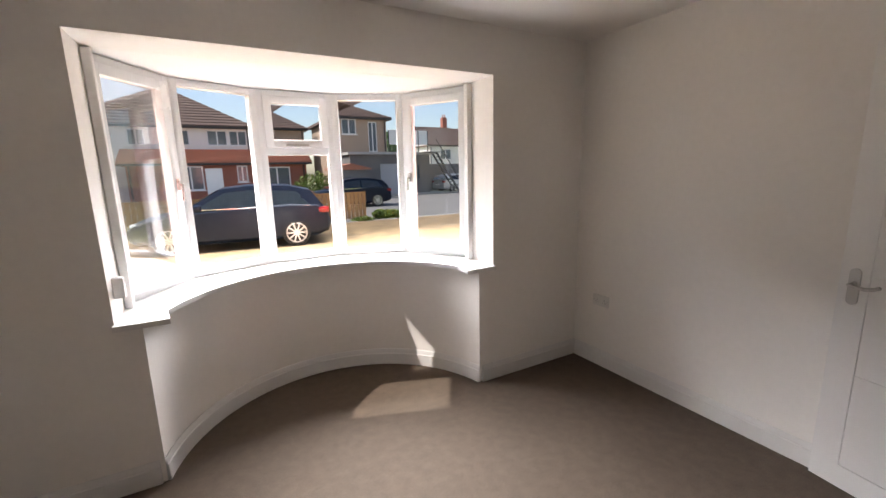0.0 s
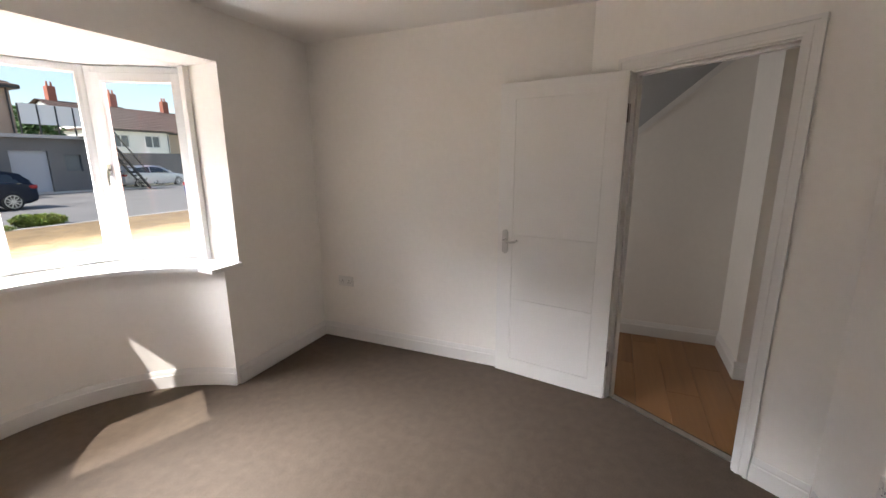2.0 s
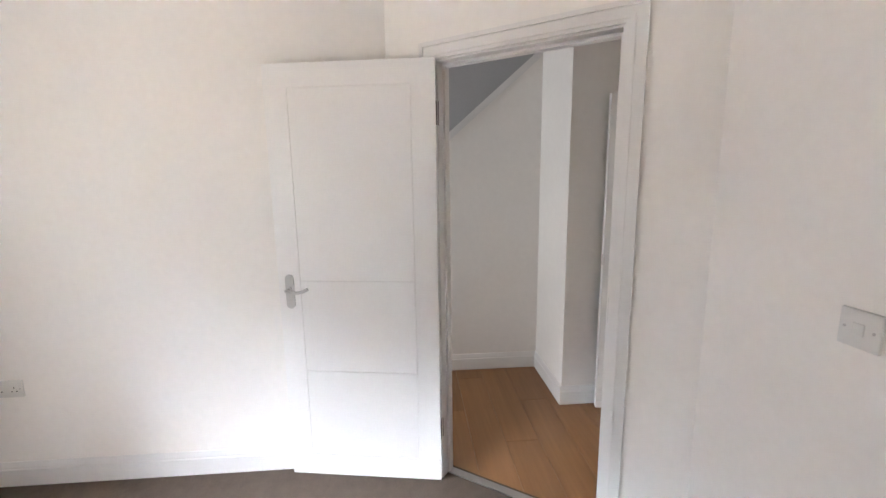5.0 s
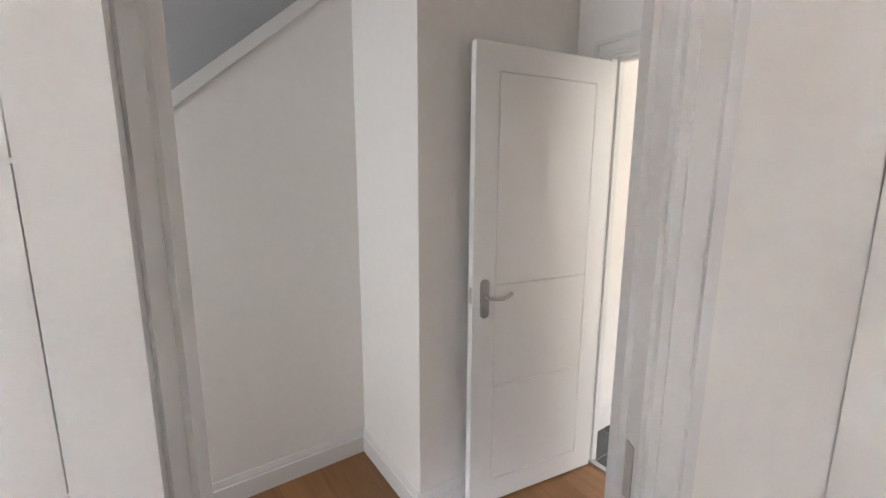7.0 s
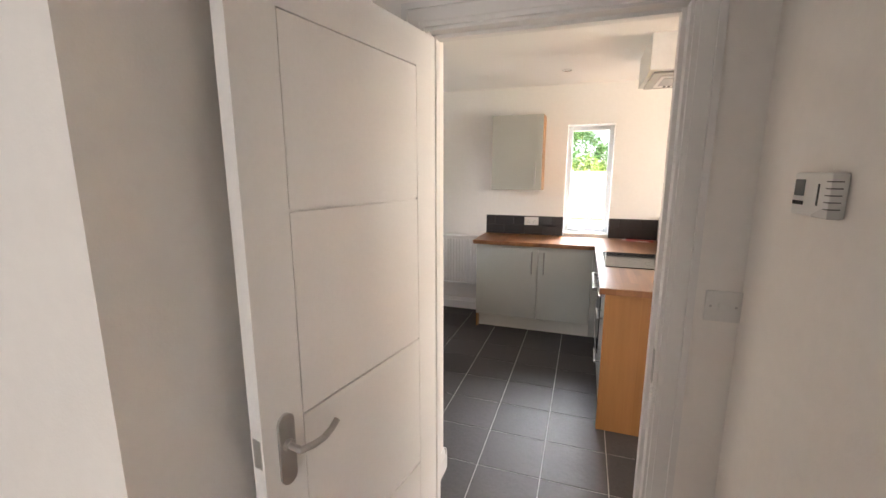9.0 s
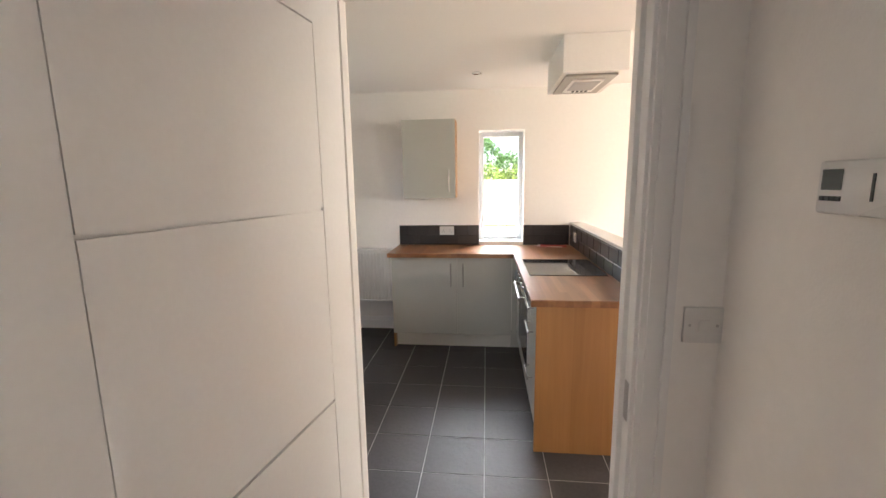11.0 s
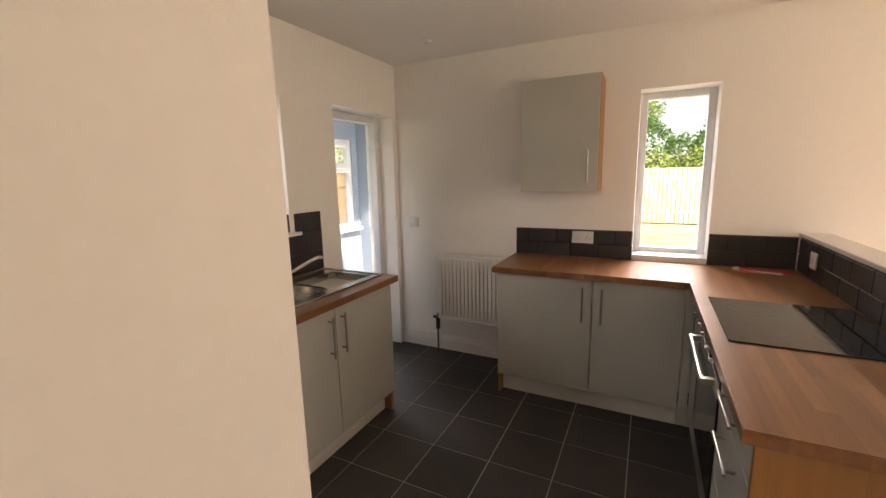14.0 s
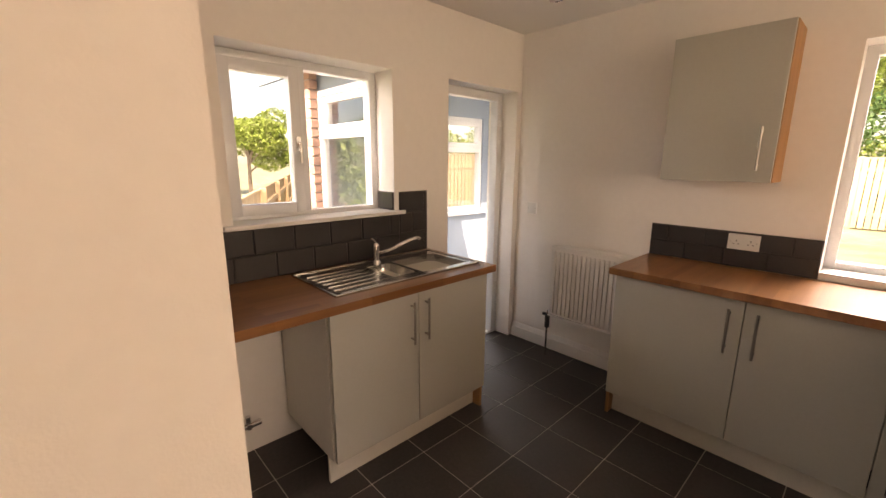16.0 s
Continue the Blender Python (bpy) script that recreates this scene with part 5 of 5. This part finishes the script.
# brick pier of the porch
pier = thing("brick_pier", (-2.46, 4.9, GZ), "pale pink brick pier at the porch corner", "brick pier")
part("core", one(-2.605, -2.335, 4.875, 4.948, GZ, 2.24), MORTAR, pier)
bme = mesh_of(one(0, 0.205, -0.006, 0.06, 0, 0.063, None, 0.002), BRICKPALE)
bmh = mesh_of(one(0, 0.100, -0.006, 0.06, 0, 0.063, None, 0.002), BRICKPALE)
for j in range(31):
    z = GZ + 0.01 + j * 0.075
    x = -2.605
    for w in ((0, 1) if j % 2 else (1, 0)):
        piece("brick", (bme, bmh)[w], pier, (x, 4.871, z))
        x += (0.213, 0.108)[w]


# front: cars
def car(name, place, rz, paint, label, L=4.25, W=1.76, Hc=1.42, estate=False):
    """A car facing local +x: lofted body, cabin, glass, wheels, lamps."""
    M = Matrix.Translation(place) @ Matrix.Rotation(rz, 4, "Z")
    e = thing(name, place, label, "car")
    k = L / 4.25
    hw = W / 2
    sect = [(-2.10, 0.80, 0.42, 0.62), (-2.04, 0.93, 0.30, 0.84), (-1.80, 0.985, 0.22, 0.97), (-1.2, 1.0, 0.18, 1.0), (-0.3, 1.0, 0.18, 0.97), (0.6, 1.0, 0.18, 0.93), (1.15, 0.99, 0.18, 0.88), (1.65, 0.96, 0.20, 0.80), (1.98, 0.87, 0.26, 0.68), (2.13, 0.70, 0.38, 0.52)]
    bm = bmesh.new()
    rings = []
    for x, w, zl, zt in sect:
        y = hw * w
        rings.append([bm.verts.new(M @ Vector((x * k, yy, zz))) for yy, zz in ((-y * 0.86, zl), (-y * 0.98, zl + 0.08), (-y, (zl + zt) / 2), (-y * 0.97, zt - 0.06), (-y * 0.86, zt), (0, zt + 0.025), (y * 0.86, zt), (y * 0.97, zt - 0.06), (y, (zl + zt) / 2), (y * 0.98, zl + 0.08), (y * 0.86, zl))])
    for p, q in zip(rings, rings[1:]):
        for j in range(11):
            bm.faces.new((p[j], p[(j + 1) % 11], q[(j + 1) % 11], q[j]))
    bm.faces.new(rings[0])
    bm.faces.new(rings[-1][::-1])
    part("body", bm, paint, e, "", True)
    rear = -2.02 if estate else -1.95
    cab = [(rear, 0.90, 0.0), (rear + 0.28 if not estate else rear + 0.16, Hc - 0.14, 0.06), (-1.15, Hc - 0.02, 0.1), (-0.3, Hc, 0.1), (0.25, Hc - 0.06, 0.1), (1.05, 0.90, 0.0)]
    bm = bmesh.new()
    rings = []
    for x, z, n in cab:
        y = hw * (0.90 - 2.2 * n * (z - 0.85) / (Hc - 0.85) * 0.8)
        rings.append([bm.verts.new(M @ Vector((x * k, -hw * 0.92, 0.86))), bm.verts.new(M @ Vector((x * k, -y, z))), bm.verts.new(M @ Vector((x * k, 0, z + 0.03))), bm.verts.new(M @ Vector((x * k, y, z))), bm.verts.new(M @ Vector((x * k, hw * 0.92, 0.86)))])
    for p, q in zip(rings, rings[1:]):
        for j in range(4):
            bm.faces.new((p[j], p[j + 1], q[j + 1], q[j]))
    part("cabin", bm, paint, e, "", True)
    for s in (-1, 1):
        for pts in (((-1.62, 0.955), (-1.36, 1.26), (-0.52, 1.33), (-0.52, 0.94)), ((-0.46, 0.94), (-0.46, 1.33), (0.18, 1.28), (0.80, 0.93))):
            bm = bmesh.new()
            f = []
            for o in (0.0, 0.006):
                f.append([bm.verts.new(M @ Vector((x * k, s * (hw * (0.93 - 0.19 * (z - 0.86) / (Hc - 0.86)) + 0.006 + o), z * Hc / 1.42))) for x, z in pts])
            bm.faces.new(f[1])
            bm.faces.new(f[0][::-1])
            for j in range(4):
                bm.faces.new((f[0][j], f[0][(j + 1) % 4], f[1][(j + 1) % 4], f[1][j]))
            part("side_window", bm, CARGLASS, e, "tinted side window")
        part("mirror", one(0.62 * k, 0.78 * k, s * hw * 1.09 - 0.07, s * hw * 1.09 + 0.07, 0.92, 1.05, M, 0.03), paint, e, "", True)
        part("sill_line", one(-1.6 * k, 0.8 * k, s * hw * 0.925 - 0.012, s * hw * 0.925 + 0.012, 0.925, 0.94, M), CHROME, e)
        part("tail_lamp", one(-2.07 * k, -1.80 * k, s * hw * 0.80 - 0.12, s * hw * 0.80 + 0.14, 0.74, 0.88, M, 0.03), LAMPRED, e, "red tail lamp", True)
        part("headlamp", one(1.72 * k, 2.0 * k, s * hw * 0.70 - 0.14, s * hw * 0.70 + 0.12, 0.58, 0.70, M, 0.03), LAMPWHITE, e, "clear headlamp", True)
        part("door_handle", one(-0.40 * k, -0.22 * k, s * hw * 1.0 - 0.02, s * hw * 1.0 + 0.02, 0.78, 0.81, M), paint, e)
        for wx in (-1.28, 1.30):
            c = Vector((wx * k, s * hw * 0.90, 0.315))
            t = bmesh.new()
            tube(t, c - Vector((0, 0.10, 0)), c + Vector((0, 0.10 + 0.01, 0)), 0.315, 32)
            bmesh.ops.bevel(t, geom=[x for x in t.edges if abs(x.verts[0].co.y - x.verts[1].co.y) < 1e-4], offset=0.03, segments=2, affect="EDGES")
            bmesh.ops.transform(t, matrix=M, verts=t.verts)
            w = part("wheel", t, TYRE, e, "black tyre", True)
            t = bmesh.new()
            o = s * 0.115
            tube(t, c + Vector((0, o * 0.9, 0)), c + Vector((0, o, 0)), 0.07, 16)
            for q in range(10):
                a = q * math.tau / 10
                block(t, 0.05, 0.215, -0.004, 0.012, -0.016, 0.016, Matrix.Translation(c + Vector((0, o, 0))) @ Matrix.Rotation(a, 4, "Y"))
            for q in range(28):
                a0, a1 = q * math.tau / 28, (q + 1) * math.tau / 28
                tube(t, c + Vector((0.222 * math.cos(a0), o, 0.222 * math.sin(a0))), c + Vector((0.222 * math.cos(a1), o, 0.222 * math.sin(a1))), 0.014, 6)
            bmesh.ops.transform(t, matrix=M, verts=t.verts)
            part("rim", t, ALLOY, w, "alloy rim", True)
    f = bmesh.new()
    for pts in (((0.30, Hc - 0.09, 0.62), (1.03, 0.93, 0.80)), ((rear + 0.23, Hc - 0.17, 0.6), (rear - 0.005, 0.98, 0.78))):
        (xa, za, wa), (xb, zb, wb) = pts
        f.faces.new([f.verts.new(M @ Vector((x * k + (0.012 if x > 0 else -0.012), y * hw, z + 0.02))) for x, y, z in ((xa, -wa, za), (xb, -wb, zb), (xb, wb, zb), (xa, wa, za))])
    part("windscreen", f, CARGLASS, e, "windscreen and rear window glass")
    part("number_plate", one(-2.125 * k, -2.10 * k, -0.26, 0.26, 0.55, 0.66, M), RADW, e)
    return e


car("car", (2.85, -9.9, GZ), radians(-6), CARBLUE, "dark navy hatchback parked on the straw yard", 4.2)
car("car", (-2.6, -19.5, GZ - 0.03), radians(0), CARBLUE, "dark car parked across the road")
car("car", (-14.6, -28.2, GZ), radians(186), CARSILVER, "silver estate car parked across the road", 4.6, estate=True)
car("car", (-19.6, -33.5, GZ), radians(170), CARBRIGHT, "bright blue car parked across the road")
car("car", (-9.75, -14.2, GZ - 0.03), radians(180), CARBRIGHT, "bright blue car at the kerb")

# low fence between the yards, and grass tufts
board_fence((7.5, -13.3), (-1.5, -13.3), 0.95, "low golden timber fence at the edge of the yard", FENCE_GOLD, 0.14)
tuft = leaves("grass_tufts", [((-2.3, -13.3, GZ + 0.1), (0.6, 0.25, 0.18)), ((-1.2, -12.8, GZ + 0.03), (0.4, 0.2, 0.08))], 2500, LEAF_Y, 0.07, 21)
tagged(tuft, "rough green grass tufts by the fence end", "grass", "", "stuff")
board_fence((13, -8), (6.2, -11.6), 1.5, "weathered timber fence beside the front yard", FENCE_OLD, 0.14)


def roof(e, x0, x1, y0, y1, z, rise, mat, over=0.35, hip=True):
    """A hipped or gabled roof laid in courses."""
    x0, x1, y0, y1 = x0 - over, x1 + over, y0 - over, y1 + over
    ym = (y0 + y1) / 2
    run = (y1 - y0) / 2
    n = 14
    bm = bmesh.new()
    for i in range(n):
        f0, f1 = i / n, (i + 1) / n
        hx = run * 0.9 if hip else 0.0
        for s in (1, -1):
            ya, yb = (y1 - run * f0, y1 - run * f1) if s > 0 else (y0 + run * f0, y0 + run * f1)
            za, zb = z + rise * f0 + 0.05, z + rise * f1
            q = [(x0 + hx * f0, ya, za), (x1 - hx * f0, ya, za), (x1 - hx * f1, yb, zb), (x0 + hx * f1, yb, zb)]
            bm.faces.new([bm.verts.new(c) for c in q])
            bm.faces.new([bm.verts.new(c) for c in (q[0], q[1], (q[1][0], ya, za - 0.06), (q[0][0], ya, za - 0.06))])
        if hip:
            for s in (1, -1):
                xa, xb = (x1 - hx * f0, x1 - hx * f1) if s > 0 else (x0 + hx * f0, x0 + hx * f1)
                za, zb = z + rise * f0 + 0.05, z + rise * f1
                q = [(xa, y0 + run * f0, za), (xa, y1 - run * f0, za), (xb, y1 - run * f1, zb), (xb, y0 + run * f1, zb)]
                bm.faces.new([bm.verts.new(c) for c in q])
                bm.faces.new([bm.verts.new(c) for c in (q[0], q[1], (xa, q[1][1], za - 0.06), (xa, q[0][1], za - 0.06))])
    block(bm, x0, x1, y0, y1, z - 0.16, z)
    part("roof", bm, mat, e, "roof laid in tile courses")
    if not hip:
        g = bmesh.new()
        for x in (x0 + over, x1 - over - 0.2):
            prism(g, [(y0 + over, z), (y1 - over, z), (ym, z + rise * 0.93)], x, x + 0.2, Matrix(((0, 0, 1, 0), (1, 0, 0, 0), (0, 1, 0, 0), (0, 0, 0, 1))))
        part("gable", g, RENDER_W, e)


def house(label, x0, x1, y0, y1, z, wallmat, roofmat, rise, wins=(), doors=(), hip=True, chimneys=(), brick=False):
    """A house whose front looks to +y; wins are (x, z, w, h) on the front."""
    e = thing("house", ((x0 + x1) / 2, (y0 + y1) / 2, GZ), label, "house")
    part("wall", slab(bmesh.new(), x0, x1, y1 - 0.3, y1, GZ, z, [(x, x + w, zz, zz + h) for x, zz, w, h in wins]), wallmat, e)
    part("wall", one(x0, x1, y0, y1 - 0.302, GZ, z), wallmat, e)
    for x, zz, w, h in wins:
        m = Matrix.Translation((x, y1 - 0.12, zz))
        wd = part("window", one(0, w, 0.0, 0.02, 0, h, m), DARKPANE, e, "dark house window pane")
        for a in ((0, w, 0, 0.07), (0, w, h - 0.07, h), (0, 0.07, 0.07, h - 0.07), (w - 0.07, w, 0.07, h - 0.07), (w / 2 - 0.04, w / 2 + 0.04, 0.07, h - 0.07)):
            part("window_frame", one(a[0], a[1], 0.021, 0.07, a[2], a[3], m), UPVC, wd)
        part("sill", one(-0.06, w + 0.06, 0.03, 0.19, -0.06, -0.002, m), RENDER_W, wd)
    for x, w, h in doors:
        part("door", one(x, x + w, y1 + 0.002, y1 + 0.06, GZ, GZ + h), UPVC, e, "pale house door")
    if roofmat:
        roof(e, x0, x1, y0, y1, z, rise, roofmat, hip=hip)
    for cx, cy, cz in chimneys:
        part("chimney", one(cx - 0.35, cx + 0.35, cy - 0.35, cy + 0.35, z, cz, None, 0.03), BRICKRED, e)
        for dx in (-0.17, 0.17):
            k = bmesh.new()
            tube(k, (cx + dx, cy, cz), (cx + dx, cy, cz + 0.45), 0.1, 12, 0.08)
            part("chimney_pot", k, ROOFRED, e)
    for x in (x0 + 0.15, x1 - 0.15):
        k = bmesh.new()
        tube(k, (x, y1 + 0.06, GZ), (x, y1 + 0.06, z - 0.1), 0.04, 8)
        part("downpipe", k, STEELBLACK, e)
    part("gutter", one(x0 - 0.3, x1 + 0.3, y1 + 0.30, y1 + 0.42, z - 0.16, z - 0.05), STEELBLACK, e)
    return e


house("white rendered two-storey house with a brown tiled hip roof", 0.7, 11.0, -42, -31, 4.75, RENDER_W, ROOFBROWN, 3.2, [(0.9, 3.5, 1.1, 1.0), (2.1, 3.5, 1.2, 1.0), (4.3, 3.5, 1.0, 1.0), (6.7, 3.5, 0.9, 1.0), (8.6, 3.5, 1.4, 1.0)], hip=True, chimneys=[(10.5, -36, 8.0)])
house("white rendered house with a grey roof", 12.5, 22, -46, -36, 4.6, RENDER_W, ROOFBROWN, 3.4, [(13.4, 3.0, 1.6, 1.2)], chimneys=[(14, -41, 8.9)])
house("red brick single-storey extension with a red tiled roof", -2.2, 7.4, -30.6, -27.4, 2.3, BRICKRED, ROOFRED, 0.85, [(-1.2, 0.7, 1.6, 1.3), (1.3, 1.1, 0.6, 1.0), (3.7, 0.7, 1.3, 1.4)], [(2.7, 0.9, 2.1)], hip=False)
house("white rendered single-storey house with a red tiled roof", 10.2, 17, -33, -27, 2.6, RENDER_W, ROOFRED, 1.8, [(11.0, 0.9, 1.2, 1.2), (14, 0.9, 1.4, 1.2)], hip=True)
house("brown rendered two-storey house with a tiled hip roof", -8.8, -5.0, -38, -29.5, 5.55, RENDER_B, ROOFBROWN, 2.0, [(-6.45, 4.3, 1.1, 1.1), (-8.05, 3.05, 0.7, 2.2)])
house("tan rendered house behind the extension", -4.0, 0.2, -44, -36.5, 5.3, RENDER_T, ROOFBROWN, 2.4, [], hip=True, chimneys=[(-1.0, -40, 7.6)])


def flat_building():
    """Dark rendered workshop with a railed roof terrace and a steel stair."""
    x0, x1, y0, y1, z = -11.4, -5.2, -29.45, -27.4, 2.75
    e = thing("workshop", ((x0 + x1) / 2, (y0 + y1) / 2, GZ), "dark rendered flat-roofed workshop with railed terrace and steel stair", "building")
    part("wall", slab(bmesh.new(), x0, x1, y1 - 0.3, y1, GZ, z, [(-9.0, -7.4, GZ, 2.1), (-10.5, -9.7, 1.0, 1.9)]), RENDER_G, e)
    part("wall", one(x0, x1, y0, y1 - 0.302, GZ, z), RENDER_G, e)
    part("roof_edge", one(x0 - 0.2, x1 + 0.2, y0, y1 + 0.3, z + 0.001, z + 0.18), KERB, e)
    part("yard_wall", one(-19.0, x0 - 0.002, -31.0, -30.7, GZ, 2.1), RENDER_G, e, "dark rendered yard wall")
    part("garage_door", one(-8.98, -7.42, y1 - 0.2, y1 - 0.12, GZ, 2.1), GREY_SHADE, e)
    part("window", one(-10.49, -9.71, y1 - 0.2, y1 - 0.15, 1.0, 1.9), DARKPANE, e)
    for i in range(5):
        x = -11.2 + i * 0.78
        part("rail_post", one(x - 0.03, x + 0.03, y1 + 0.1, y1 + 0.16, z + 0.18, z + 1.7), STEELBLACK, e)
        if i:
            part("rail_panel", one(x - 0.74, x - 0.04, y1 + 0.12, y1 + 0.14, z + 0.7, z + 1.72), RENDER_W, e, "pale grey railing panel")
    st = part("stair_string", (lambda b: (tube(b, (-11.5, y1 + 0.9, z + 0.15), (-13.5, y1 + 0.9, GZ), 0.08, 8), tube(b, (-11.5, y1 + 0.2, z + 0.15), (-13.5, y1 + 0.2, GZ), 0.08, 8), tube(b, (-11.5, y1 + 0.9, z + 1.1), (-13.5, y1 + 0.9, GZ + 1.0), 0.04, 8), b)[-1])(bmesh.new()), STEELBLACK, e)
    for i in range(13):
        f = (i + 0.5) / 13
        part("tread", one(-11.5 - 2.0 * f - 0.14, -11.5 - 2.0 * f + 0.14, y1 + 0.2, y1 + 0.9, z + 0.15 - (z + 0.15 - GZ) * f - 0.02, z + 0.15 - (z + 0.15 - GZ) * f + 0.02), STEELBLACK, e)
    part("platform", one(-11.8, -10.4, y1 + 0.1, y1 + 1.0, z + 0.12, z + 0.17), STEELBLACK, e)


flat_building()
house("white gabled house with a brown roof further along", -27, -20, -60, -44, 4.6, RENDER_W, ROOFBROWN, 3.0, [(-26, 2.9, 1.5, 1.2), (-23, 2.9, 1.5, 1.2), (-26, 0.6, 1.8, 1.4), (-23, 0.6, 1.8, 1.4)], hip=False, chimneys=[(-26.5, -52, 8.9), (-21, -52, 8.9)])
house("tan terrace house with a brown roof", -38, -28, -60, -46, 4.6, RENDER_T, ROOFBROWN, 3.0, [(-36, 2.9, 1.5, 1.2), (-32, 2.9, 1.5, 1.2)], hip=False, chimneys=[(-33, -53, 8.9)])
tree(-15, -42, 5.5, 2.0, 31, "green tree behind the workshop", LEAF, 3000, 0.2)
hedge("shrubs", (-1.8, -25.9), (-3.2, -25.9), 1.6, 1.0, 33, "green shrubs beside the road", LEAF_Y, 1200, 0.1, "shrubs")
shed = thing("shed", (-4.6, -24.5, GZ), "small dark shed with a red roof beside the road", "shed")
part("wall", one(-5.6, -3.4, -26.4, -25.0, GZ, 1.7), RENDER_G, shed)
part("roof", prism(bmesh.new(), [(-5.8, 1.7), (-3.2, 1.7), (-3.2, 1.78), (-4.5, 2.1), (-5.8, 1.78)], -26.6, -24.8, Matrix(((1, 0, 0, 0), (0, 0, 1, 0), (0, 1, 0, 0), (0, 0, 0, 1)))), ROOFRED, shed)
